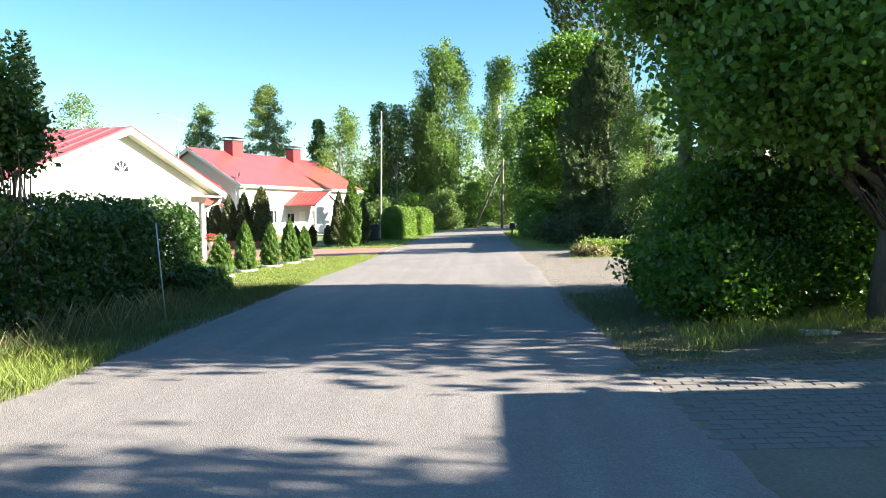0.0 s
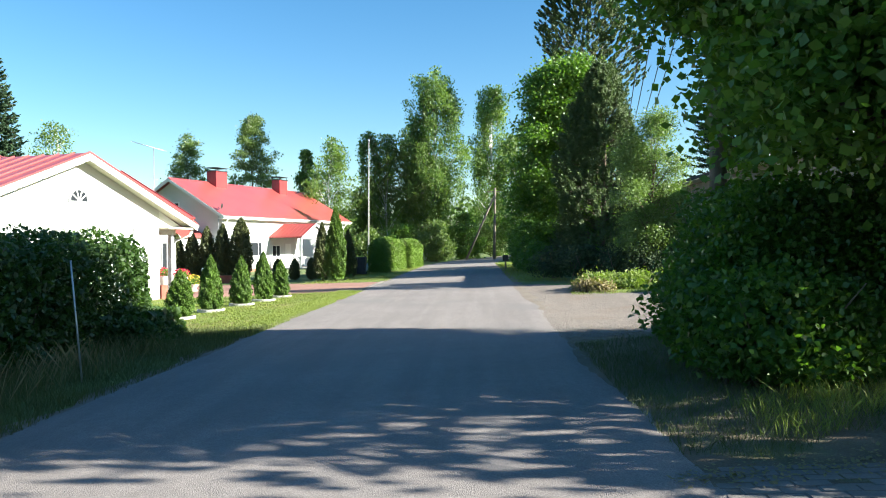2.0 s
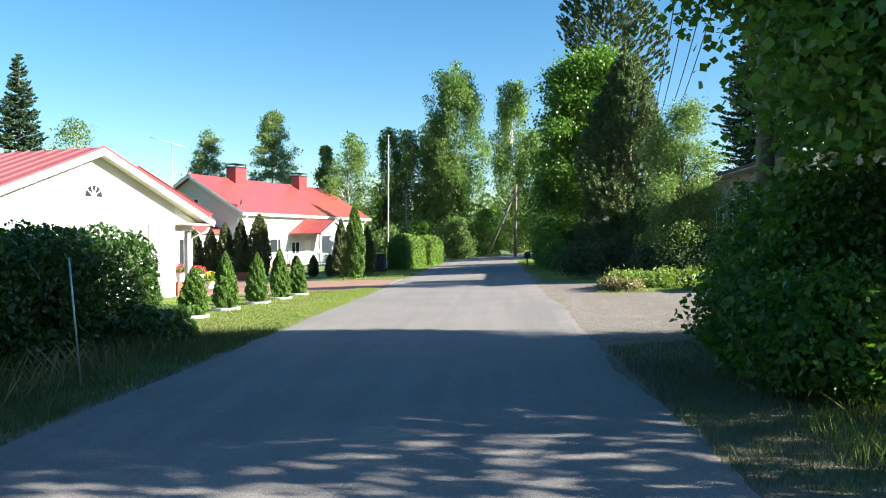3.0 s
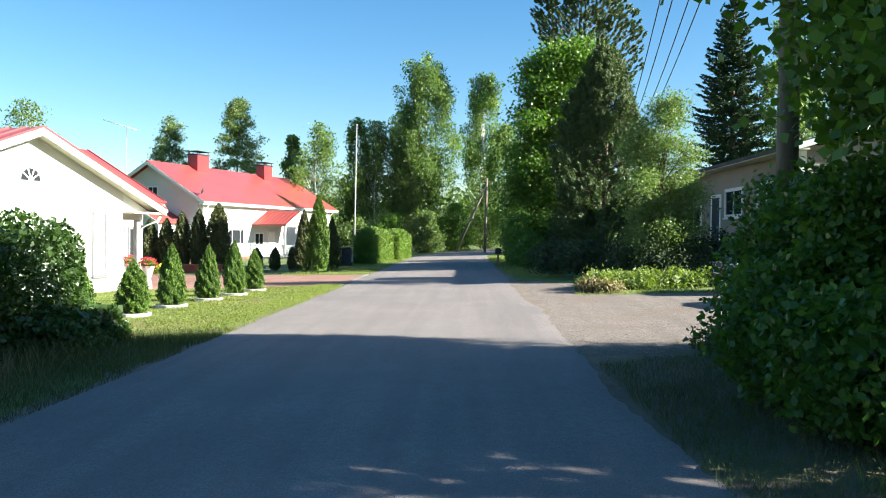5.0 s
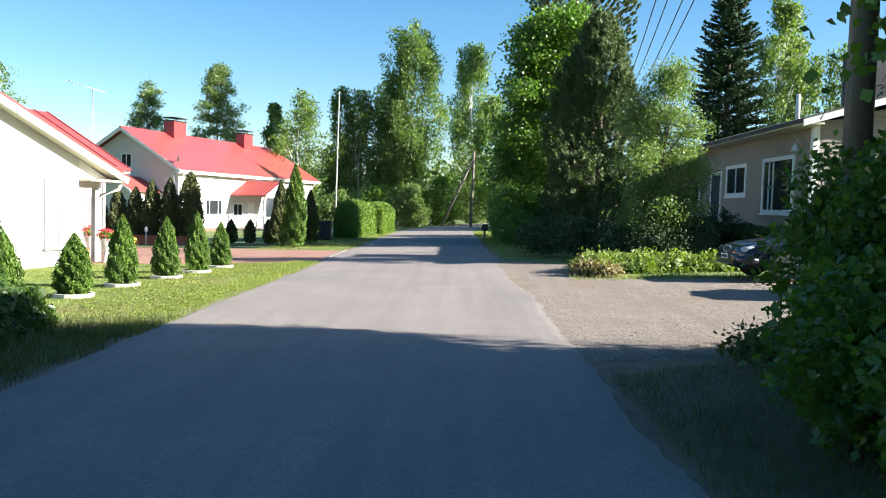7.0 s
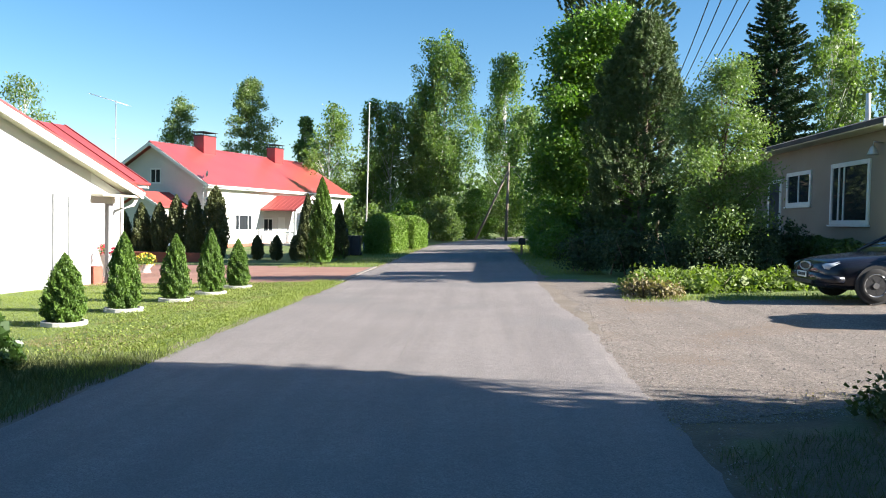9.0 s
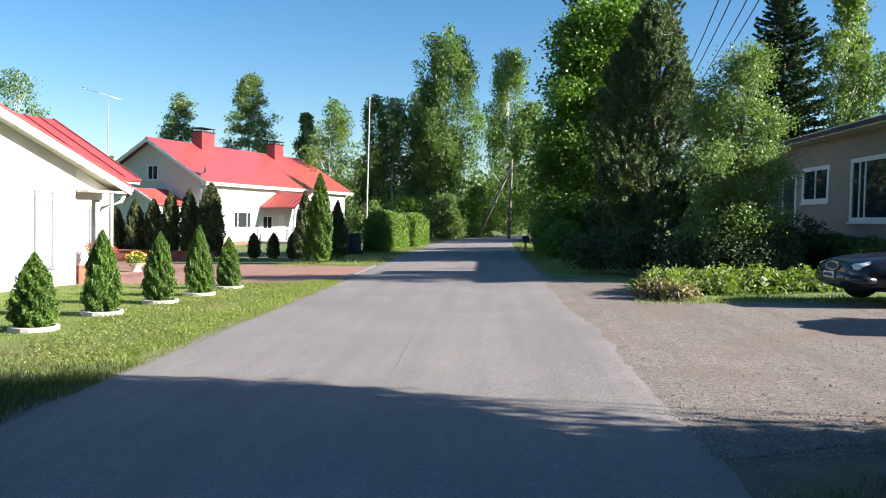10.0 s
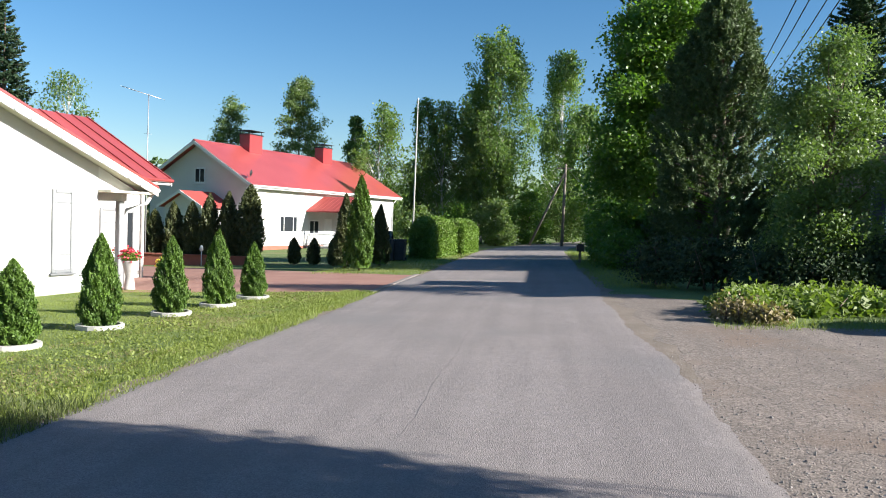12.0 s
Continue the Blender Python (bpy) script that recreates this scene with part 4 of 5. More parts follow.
def grey_house():
    h = thing("house", pose(0, 0, 0), "grey-brown house with white window frames and a dark corrugated roof", "house")
    fx, zb, ze, rise = 11.0, 0.3, 4.2, 1.3
    part("wall", box(fx, fx + 8, 29.5, 46, zb, ze + 0.05), TIMBER, h)
    part("gable_wall", prism([(fx, ze), (fx + 4, ze + rise - 0.3), (fx + 8, ze)], 1, 29.5, 46), TIMBER, h)
    part("plinth", box(fx - 0.03, fx + 8, 29.45, 46.02, zb - 0.4, zb + 0.35), CONCRETE, h)
    for i in range(40):
        z = zb + 0.4 + i * 0.145
        x1 = fx + 8 if z < ze else fx + 4 + max(0.1, (ze + rise - 0.35 - z) / (rise - 0.3) * 4)
        x0 = fx if z < ze else fx + 8 - (x1 - fx)
        part("siding_board", prism([(29.44, z), (29.5, z), (29.5, z + 0.15), (29.47, z + 0.15)], 0, x0 + 0.1, x1), SIDING, h)
    part("corner_board", box(fx - 0.03, fx + 0.14, 29.4, 29.56, zb, ze), WHITE, h)
    ry = 28.85
    rt = [(fx - 0.55, ry, ze + 0.1), (fx - 0.55, 46.5, ze + 0.1), (fx + 4, 46.5, ze + rise + 0.15), (fx + 4, ry, ze + rise + 0.15)]
    part("roof_slope", roof_slab(*rt, 0.08), FELT, h)
    part("roof_slope", roof_slab((fx + 4, ry, ze + rise + 0.15), (fx + 4, 46.5, ze + rise + 0.15), (fx + 8.55, 46.5, ze + 0.1), (fx + 8.55, ry, ze + 0.1), 0.08), FELT, h)
    part("roof_ribs", seams(*rt, 74, 0.09, 0.035), FELT, h)
    part("fascia", box(fx - 0.58, fx - 0.55, ry, 46.5, ze - 0.03, ze + 0.09), FELT, h)
    part("barge_board", prism([(fx - 0.57, ze - 0.12), (fx - 0.57, ze + 0.06), (fx + 4, ze + rise + 0.11), (fx + 8.57, ze + 0.06), (fx + 8.57, ze - 0.12), (fx + 4, ze + rise - 0.08)], 1, ry - 0.04, ry - 0.005), WHITE, h, "white painted barge board")
    part("soffit", box(fx - 0.55, fx, ry, 46.4, ze - 0.06, ze - 0.01), CREAM, h)
    window(h, fx, 30.5, 1.78, 2.25, 1.7, -1, bars=(1.45, 1.75), frame_w=0.12, label="large picture window in a wide white frame")
    window(h, fx, 34.1, 2.35, 1.9, 1.08, -1, bars=(0.95,), frame_w=0.12)
    window(h, fx, 38.9, 1.7, 2.1, 1.25, -1, bars=(1.05,), frame_w=0.12)
    part("door_frame", join(box(fx - 0.04, fx + 0.02, 36.45, 36.58, 0.9, 3.28), box(fx - 0.04, fx + 0.02, 37.5, 37.63, 0.9, 3.28), box(fx - 0.04, fx + 0.02, 36.58, 37.5, 3.16, 3.28)), WHITE, h)
    dr = part("door", box(fx - 0.03, fx + 0.02, 36.58, 37.5, 0.95, 3.16, 0.01), DOOR_BLUE, h, "dark blue painted front door")
    part("handle", box(fx - 0.09, fx - 0.03, 36.66, 36.78, 2.0, 2.04, 0.005), GALV, dr)
    part("step", box(fx - 1.1, fx, 36.2, 37.9, zb, 0.9, 0.02), CONCRETE, h)
    bm = bmesh.new()
    bmesh.ops.create_cone(bm, cap_ends=True, segments=14, radius1=0.13, radius2=0.05, depth=0.2)
    lamp = part("wall_lamp", bm, GALV, h, "pale metal wall lamp", at=(fx - 0.25, 29.95, 3.62))
    part("arm", tubes("arm", [([(0.25, 0, 0.2), (0.02, 0, 0.22), (0, 0, 0.1)], [0.015] * 3)], 6), GALV, lamp)
    ch = part("chimney", box(fx + 2.2, fx + 3.6, 31.2, 32.6, 4.6, 6.6, 0.03), DARK_METAL, h, "black sheet-clad chimney")
    part("cap", prism([(fx + 2.1 + 1.6 * i / 8, 6.64 + 0.22 * math.sin(math.pi * i / 8)) for i in range(9)], 1, 31.1, 32.7), DARK_METAL, ch)
    part("vent_pipe", tubes("vent_pipe", [([(fx + 1.6, 34.2, 4.6), (fx + 1.6, 34.2, 5.75)], [0.07, 0.07])], 10), WHITE, h)


red_house()
white_house()
grey_house()

# the garage behind the start, whose shadow lies across the road
gar = thing("garage", pose(0, 0, 0), "plain flat-roofed garage beside the paved drive", "garage")
part("wall", box(7.52, 12.9, -7, 7.04, 0.1, 2.55), PLASTER, gar)
part("roof", box(7.37, 13.1, -7.2, 7.19, 2.55, 2.66, 0.02), FELT, gar)

# ---- trees ----
# over the verge: a maple whose boughs hang over the road
BOUGH = [(3.7 + 0.2 * i - 6.2, 13.4 + 0.4 * math.sin(i * 2.1) - 11.5, 4.2 + 0.35 * math.sin(i * 1.7) + 0.12 * i) for i in range(8)] + [(4.0 - 6.2, 13.2 - 11.5, 5.2), (3.7 - 6.2, 13.6 - 11.5, 4.9), (4.3 - 6.2, 12.6 - 11.5, 5.4)]
BOUGH += [(4.3 + 0.3 * (i % 9) - 6.2, 11.0 + 0.45 * (i % 7) - 11.5, 2.6 + 0.2 * ((i * 7) % 12)) for i in range(54)]
round_tree("maple_tree", 6.2, 11.5, 8.8, 3.1, 2.1, 185, 140000, 0.1, L_MAPLE, BARK, "broad dark maple overhanging the verge and the road", 11, 0.2, 0.45, spread=0.115, elong=1.15, lean=(0.8, 0.2), extra=BOUGH)
round_tree("maple_tree", 6.2, 47.0, 11.0, 3.2, 0.3, 190, 95000, 0.14, L_MAPLE, BARK, "dense round-headed maple with fresh green leaves", 12, 0.14, 0.4, spread=0.13, elong=1.15, skew=0.85)
pine("pine_tree", 7.35, 41.6, 9.5, 2.55, "bushy dark pine with upright shoots", 13)
round_tree("willow_shrub", 7.35, 30.9, 5.5, 1.45, 0.45, 75, 42000, 0.075, L_WILLOW, BARK, "loose pale green shrub tree with small shiny leaves", 14, 0.07, 0.42, spread=0.16, elong=1.7)
pine("pine_tree", 13.4, 90.0, 32.0, 6.4, "tall broad-topped pine behind the maple", 15, 18.0, 2000)
spruce("spruce_tree", 22.6, 70.0, 21.5, 5.4, L_SPRUCE, "tall dark spruce with drooping boughs", 16, 1.3)
spruce("spruce_tree", -33.8, 60.0, 16.5, 3.6, L_SPRUCE, "dark spruce behind the white house", 17)
BIRCHES = "birches along the road"
round_tree("birch_tree", -4.0, 88.6, 21.3, 4.3, 4.5, 150, 30000, 0.23, L_BIRCH, BIRCH_BARK, "tall birch with white trunk and drooping twigs", 21, 0.19, 0.55, droop=0.8, group=BIRCHES, spread=0.11, lean=(1.2, 0), skew=0.8)
round_tree("birch_tree", -5.6, 91.0, 16.0, 2.9, 4.2, 60, 10000, 0.3, L_BIRCH, BIRCH_BARK, "slender birch with white trunk and drooping twigs", 22, 0.13, 0.55, droop=0.8, group=BIRCHES)
round_tree("birch_tree", 3.3, 98.0, 20.9, 3.9, 3.3, 120, 24000, 0.25, L_BIRCH, BIRCH_BARK, "tall birch with white trunk and drooping twigs", 23, 0.16, 0.5, droop=0.8, group=BIRCHES, spread=0.12, skew=0.65)
for k, (x, y, hgt, r) in enumerate(((-14.2, 86, 13.6, 3.4), (-10.4, 90, 14.6, 2.3), (-8.5, 89, 14.0, 3.2), (-17.6, 90, 13.0, 1.6), (-4.5, 88, 12.0, 3.0), (5.5, 86, 13.0, 3.2), (10.5, 80, 12.5, 3.2))):
    round_tree("birch_tree", x, y, hgt, r, 1.6, 60, 13000, 0.25, L_BIRCH, BIRCH_BARK, "birch in the row behind the red-roofed house", 30 + k, 0.13, 0.5, droop=0.7, group="birches behind the houses", skew=0.75)
round_tree("poplar_tree", -33.5, 97, 15.6, 3.3, 1.5, 170, 17000, 0.22, L_POPLAR, BARK, "airy poplar behind the red-roofed house", 41, 0.15, 0.6, group="poplars", spread=0.1, skew=0.55)
round_tree("poplar_tree", -25.0, 95, 17.6, 3.5, 1.5, 200, 26000, 0.22, L_POPLAR, BARK, "airy poplar behind the red-roofed house", 42, 0.16, 0.6, group="poplars", spread=0.1, skew=0.55)
round_tree("birch_tree", -29.5, 60, 11.6, 2.4, 5.0, 50, 3600, 0.18, L_BIRCH, BIRCH_BARK, "thin sparse birch behind the white house", 43, 0.09, 0.5, droop=0.5)
for k, (x, y, hgt, r) in enumerate(((23.4, 62, 16.5, 2.0), (25.5, 64, 15.8, 2.1), (30, 66, 14.0, 2.6), (28.6, 62, 13.5, 2.0), (27.6, 70, 15.0, 2.3))):
    round_tree("birch_tree", x, y, hgt, r, 1.0, 50, 9000, 0.22, L_WILLOW, BIRCH_BARK, "pale green birch behind the grey house", 50 + k, 0.1, 0.45, droop=0.6, group="birches behind the grey house")
for k, (x, y, hgt, r) in enumerate(((0.2, 84, 4.5, 2.2), (-2.5, 78, 3.6, 1.9), (-5.2, 74, 3.2, 1.6), (3.2, 92, 4.0, 2.2), (7.5, 70, 5.0, 2.0), (-8.0, 70, 3.0, 1.4))):
    round_tree("shrub", x, y, hgt, r, 0.2, 40, 7000, 0.2, L_POPLAR if k % 2 else L_MAPLE, BARK, "bright green sapling thicket beyond the bend", 60 + k, 0.05, 0.4, group="roadside saplings", cat="shrub")

# distant wood that closes the view
rs = np.random.RandomState(77)
cs = []
for k in range(170):
    a = radians(-62 + 124 * (k + rs.uniform()) / 170)
    d = rs.uniform(125, 175)
    hgt, rr = rs.uniform(7, 11.5), rs.uniform(2.5, 4.5)
    n = 420
    hh = rs.uniform(0, 1, n)
    an = rs.uniform(0, 6.28, n)
    q = rr * np.sin(np.pi * (0.1 + 0.88 * hh)) ** 0.6 * np.sqrt(rs.uniform(0.2, 1, n))
    cs.append(np.stack([math.sin(a) * d + np.cos(an) * q, math.cos(a) * d + np.sin(an) * q, -1 + hgt * hh], 1))
tagged(part("far_wood", quad_mesh("far_wood", leaves(rs, np.concatenate(cs), 0.9, 1.3, 0.3)), L_FAR), "far belt of mixed green wood", "wood", kind="stuff")

# ---- hedges and shrubs ----
leafy_block("hedge", [(-4.5, 4.0), (-4.7, 18.6), (-6.4, 19.2), (-6.4, 4.0)], 1.95, 46000, 0.085, L_HEDGE, "tall dark untrimmed hedge along the verge", 3, 0.2, 0.16)
leafy_block("hedge", [(-5.25, 51.3), (-3.95, 50.6), (-3.35, 56.0), (-4.9, 56.5)], 2.2, 34000, 0.075, L_CLIPPED, "clipped bright green hedge with rounded corners", 4, 0.3, 0.06)
leafy_block("hedge", [(-4.75, 57.4), (-3.05, 57.3), (-2.6, 61.5), (-4.3, 61.9)], 2.15, 30000, 0.075, L_CLIPPED, "clipped bright green hedge with rounded corners", 14, 0.3, 0.06)
lobed_bush("lilac_bush", [(5.45, 13.6, 0.9, 1.5, 1.5, 1.3), (4.85, 13.9, 0.95, 0.9, 0.8, 1.05), (4.76, 14.75, 1.25, 0.72, 0.6, 0.8), (4.65, 13.0, 1.0, 0.75, 0.7, 0.85), (6.4, 12.8, 1.0, 1.1, 1.1, 1.2), (5.7, 14.6, 1.1, 1.0, 0.8, 1.0), (4.95, 12.3, 0.55, 0.7, 0.6, 0.5), (4.3, 11.9, 0.45, 0.85, 0.75, 0.7), (4.2, 13.0, 0.55, 0.8, 0.9, 0.85), (4.85, 14.2, 0.5, 0.7, 0.8, 0.75)], 92000, 0.07, L_BUSH, "large dense green bush beside the paved drive", 5, rough=0.2)
# thick growth behind the bush, up to the garage
lobed_bush("lilac_thicket", [(8.9, 11.7, 3.6, 1.4, 1.1, 1.0), (8.4, 8.35, 1.2, 1.2, 0.8, 1.3), (9.2, 15.4, 4.6, 1.3, 1.5, 1.2), (11.0, 14.9, 5.0, 1.5, 1.5, 1.3), (7.7, 14.3, 1.5, 1.1, 1.3, 1.7), (8.9, 14.5, 1.9, 1.3, 1.2, 2.0), (8.2, 15.4, 1.2, 1.0, 0.9, 1.3), (10.6, 14.3, 1.9, 1.4, 1.3, 2.0)], 36000, 0.12, L_BUSH, "tall leafy thicket under the maple", 105, cat="bush")
# open ground beyond the lot
round_tree("ash_tree", 10.6, 13.6, 7.4, 2.3, 1.8, 120, 36000, 0.17, L_MAPLE, BARK, "leafy ash behind the thicket", 109, 0.15, 0.5, spread=0.14)
round_tree("ash_tree", 11.6, 9.4, 6.3, 2.5, 2.6, 90, 3800, 0.22, L_MAPLE, BARK, "loose airy ash beyond the garage", 110, 0.13, 0.5, spread=0.16)
round_tree("birch_tree", 14.6, 2.6, 8.6, 2.2, 3.2, 60, 3000, 0.22, L_BIRCH, BIRCH_BARK, "birch standing beyond the garage", 107, 0.14, 0.5, droop=0.5)
rs = np.random.RandomState(61)
lobed_bush("groundcover", [(4.9 + 5.2 * k / 15 + 0.1 * rs.normal(), 27.4 + 1.0 * k / 15 + 0.7 * (k % 3), 0.14, 0.7, 0.7, 0.3 + 0.12 * rs.uniform()) for k in range(16)], 17000, 0.115, L_HOSTA, "bright low groundcover bed of broad upright leaves", 6, cat="groundcover", rough=0.08, n_stem=30, elong=2.3)
lobed_bush("shrub", [(4.5, 26.3, 0.15, 0.45, 0.4, 0.3), (4.9, 26.0, 0.1, 0.4, 0.3, 0.25)], 1400, 0.07, L_DRY, "dry brownish perennials at the bed's corner", 62, cat="shrub", rough=0.12, n_stem=20)
lobed_bush("juniper", [(7.2, 30.2, 0.5, 0.9, 0.6, 0.8), (8.2, 30.6, 0.5, 0.7, 0.6, 0.8), (6.3, 30.9, 0.5, 0.7, 0.7, 0.7), (5.4, 32.9, 0.6, 1.0, 0.8, 0.8), (6.9, 32.3, 0.65, 1.1, 0.8, 0.9), (8.3, 31.9, 0.6, 1.0, 0.8, 0.9), (9.5, 32.2, 0.7, 0.9, 0.9, 1.0), (4.3, 34.0, 0.5, 0.8, 0.9, 0.7)], 22000, 0.075, L_JUNIPER, "dark spreading junipers under the trees", 7, cat="shrub", rough=0.25)
lobed_bush("shrub", [(4.3, 42.6, 0.6, 0.9, 1.6, 0.9), (4.0, 45.5, 0.9, 0.9, 2.0, 1.2), (4.3, 49.0, 1.1, 1.1, 2.2, 1.5), (5.0, 53.0, 1.4, 1.5, 2.4, 1.9)], 18000, 0.11, L_BUSH, "dark green shrubs along the verge under the maple", 108, cat="shrub")
leafy_block("hedge", [(9.7, 29.6), (9.7, 36.0), (10.7, 36.0), (10.7, 29.6)], 1.1, 14000, 0.07, L_HEDGE, "low dark hedge under the grey house's windows", 8, 0.25, 0.06)
leafy_block("weeds", [(-3.9, 16.8), (-4.1, 18.9), (-5.0, 19.6), (-4.9, 16.8)], 0.6, 7000, 0.08, L_HEDGE, "tall dark weeds at the hedge's end", 9, 0.5, 0.2, cat="weeds", stems=False)
lobed_bush("weeds", [(4.7, 16.2, 0.12, 0.6, 0.4, 0.28), (5.4, 16.7, 0.15, 0.6, 0.45, 0.34), (5.0, 15.5, 0.2, 0.7, 0.5, 0.4)], 4200, 0.06, L_VERGE, "dull dry weeds heaped beside the gravel", 63, cat="weeds", rough=0.12, n_stem=30)
lobed_bush("elder_shrub", [(-5.6, 12.2, 3.3, 0.95, 0.9, 0.9), (-5.9, 11.6, 2.2, 0.9, 0.9, 1.0), (-5.2, 12.6, 2.8, 0.6, 0.6, 0.6)], 9000, 0.09, L_HEDGE, "tall loose shrub growing out of the hedge", 10, cat="shrub")

# ---- garden conifers ----
small = [thuja_mesh(100 + k, 1.0, 0.35, 14000, 0.05, 1.6) for k in range(3)]
small_core = core_mesh(1.0, 0.23, 1.6)
CON = "small conifers along the lawn"
for k, (x, y, hgt, r) in enumerate(((-5.85, 20.5, 1.25, 0.95), (-5.66, 22.5, 1.12, 1.05), (-5.61, 24.5, 1.42, 1.0), (-5.37, 26.4, 1.36, 0.95), (-5.18, 28.0, 1.46, 0.95), (-5.09, 29.7, 1.2, 0.9))):
    c = thing("thuja", pose(x, y, gz(x), 0, 0, 60 * k), "small bright green cone-shaped conifer in a pale stone ring", "conifer", CON)
    cr = part("crown", small[k % 3], L_THUJA, c)
    cr.scale = (r * 0.95, r * 0.95, hgt)
    co = part("core", small_core, L_THUJA, c)
    co.scale = (r * 0.88, r * 0.88, hgt)
    part("trunk", tubes("trunk", [([(0, 0, -0.02), (0, 0, 0.3)], [0.035, 0.03])], 8), BARK, c)
    ring = thing("planting_ring", pose(x, y, gz(x)), "pale concrete planting ring round a small conifer", "edging", "planting rings")
    vs, fs = [], []
    for i in range(20):
        a = 2 * math.pi * i / 20
        for rr, z in ((0.36, 0.005), (0.36, 0.075), (0.3, 0.08), (0.29, 0.005)):
            vs.append((rr * math.cos(a), rr * math.sin(a), z))
    for i in range(20):
        for k2 in range(3):
            a, b = i * 4 + k2, ((i + 1) % 20) * 4 + k2
            fs.append((a, b, b + 1, a + 1))
    part("stone", data_mesh("stone", vs, fs), CONCRETE, ring)

dark = [thuja_mesh(120 + k, 1.0, 0.2, 6500, 0.05, 3.0) for k in range(3)]
dark_core = core_mesh(1.0, 0.2, 3.4)
tall = [thuja_mesh(130 + k, 1.0, 0.2, 14000, 0.036, 1.7) for k in range(2)]
tall_core = core_mesh(1.0, 0.2, 1.6)


def column_thuja(x, y, hgt, r, k, label, group):
    c = thing("thuja", pose(x, y, gz(x), 0, 0, 47 * k), label, "conifer", group)
    cr = part("crown", tall[k % 2] if group[:4] == "tall" else dark[k % 3], L_THUJA if group == "tall green" else L_THUJA_DARK, c)
    cr.scale = (r / 0.2, r / 0.2, hgt)
    co = part("core", tall_core if group[:4] == "tall" else dark_core, L_THUJA if group == "tall green" else L_THUJA_DARK, c)
    co.scale = (r / 0.2 * 0.95, r / 0.2 * 0.95, hgt)
    part("trunk", tubes("trunk", [([(0, 0, -0.02), (0, 0, 0.4)], [0.05, 0.04])], 8), BARK, c)


for k, (px, hgt) in enumerate(((-16.6, 2.4), (-15.7, 2.3), (-14.8, 2.6), (-13.9, 2.6), (-13.1, 2.9), (-12.2, 3.0), (-11.2, 3.25))):
    column_thuja(px, 45.6 - 0.05 * k, hgt, 0.6 if k == 6 else 0.44, k, "dark columnar conifer in a row behind the brick edging", "dark conifer row")
column_thuja(-5.3, 40.8, 3.3, 0.54, 1, "tall dense green columnar conifer", "tall green")
column_thuja(-6.25, 42.4, 2.75, 0.46, 2, "tall dark columnar conifer", "tall conifers")
column_thuja(-5.25, 44.2, 2.4, 0.42, 0, "tall dark columnar conifer", "tall conifers")
for k, (x, y) in enumerate(((-9.3, 45.5), (-8.2, 44.8), (-7.2, 44.2))):
    column_thuja(x, y, 1.1, 0.27, k, "small dark conifer on the lawn before the porch", "small dark conifers")

# brick edging wall in front of the dark row
wall = thing("brick_edging", pose(-14.1, 44.6, gz(-14.1)), "low red brick wall edging the conifer bed", "wall")
part("bricks", box(-3.4, 3.3, -0.12, 0.12, -0.15, 0.42, 0.01), BRICK, wall)
part("coping", box(-3.44, 3.34, -0.16, 0.16, 0.42, 0.48, 0.012), BRICK, wall)

for x in (-15.6, -12.9):
    gl = thing("garden_light", pose(x, 44.2, gz(x)), "small white garden light before the conifer bed", "garden light", "garden lights")
    part("stake", tubes("stake", [([(0, 0, 0), (0, 0, 0.62)], [0.025, 0.02])], 8), WHITE, gl)
    part("shade", tubes("shade", [([(0, 0, 0.62), (0, 0, 0.66), (0, 0, 0.8), (0, 0, 0.86)], [0.04, 0.08, 0.07, 0.02])], 10), WHITE, gl)

# ---- poles, wires, mast ----
fpole = thing("flagpole", pose(-5.95, 56.4, gz(-5.95)), "white tapered flagpole without a flag", "flagpole")
part("pole", tubes("pole", [([(0, 0, 0), (0.05, 0, 4.4), (0.1, 0, 8.75)], [0.06, 0.045, 0.025])], 10), CONCRETE, fpole)
part("finial", tubes("finial", [([(0.1, 0, 8.75), (0.1, 0, 8.79), (0.1, 0, 8.85)], [0.03, 0.06, 0.02])], 8), WHITE, fpole)
part("cleat_box", box(-0.06, 0.06, -0.14, -0.05, 1.1, 1.35, 0.01), GALV, fpole)
part("foot", box(-0.14, 0.14, -0.14, 0.14, 0, 0.5, 0.02), GALV, fpole)

upole = thing("utility_pole", pose(4.64, 14.75, gz(4.64)), "weathered wooden utility pole beside the bush", "utility pole")
part("pole", tubes("pole", [([(0, 0, 0), (0, 0, 4.2), (0.02, 0, 8.4)], [0.12, 0.105, 0.085])], 14), POLE_WOOD, upole)
part("crossarm", box(-0.6, 0.6, -0.05, 0.05, 7.9, 8.0, 0.01), POLE_WOOD, upole)
fup = thing("utility_pole", pose(2.95, 76.0, gz(3)), "distant wooden utility pole with a slanting strut", "utility pole")
part("pole", tubes("pole", [([(0, 0, 0), (0.1, 0, 6.6)], [0.13, 0.1])], 10), POLE_WOOD, fup)
part("strut", tubes("strut", [([(-2.6, 1.5, 0), (0.05, 0, 5.9)], [0.1, 0.085])], 8), POLE_WOOD, fup)
part("crossarm", box(-0.6, 0.6, -0.05, 0.05, 6.2, 6.3, 0.01), POLE_WOOD, fup)
bup = thing("utility_pole", pose(12.5, 62.0, gz(12.5)), "wooden utility pole behind the trees", "utility pole")
part("pole", tubes("pole", [([(0, 0, 0), (0, 0, 8.4)], [0.13, 0.09])], 10), POLE_WOOD, bup)
part("crossarm", box(-0.6, 0.6, -0.05, 0.05, 7.9, 8.0, 0.01), POLE_WOOD, bup)
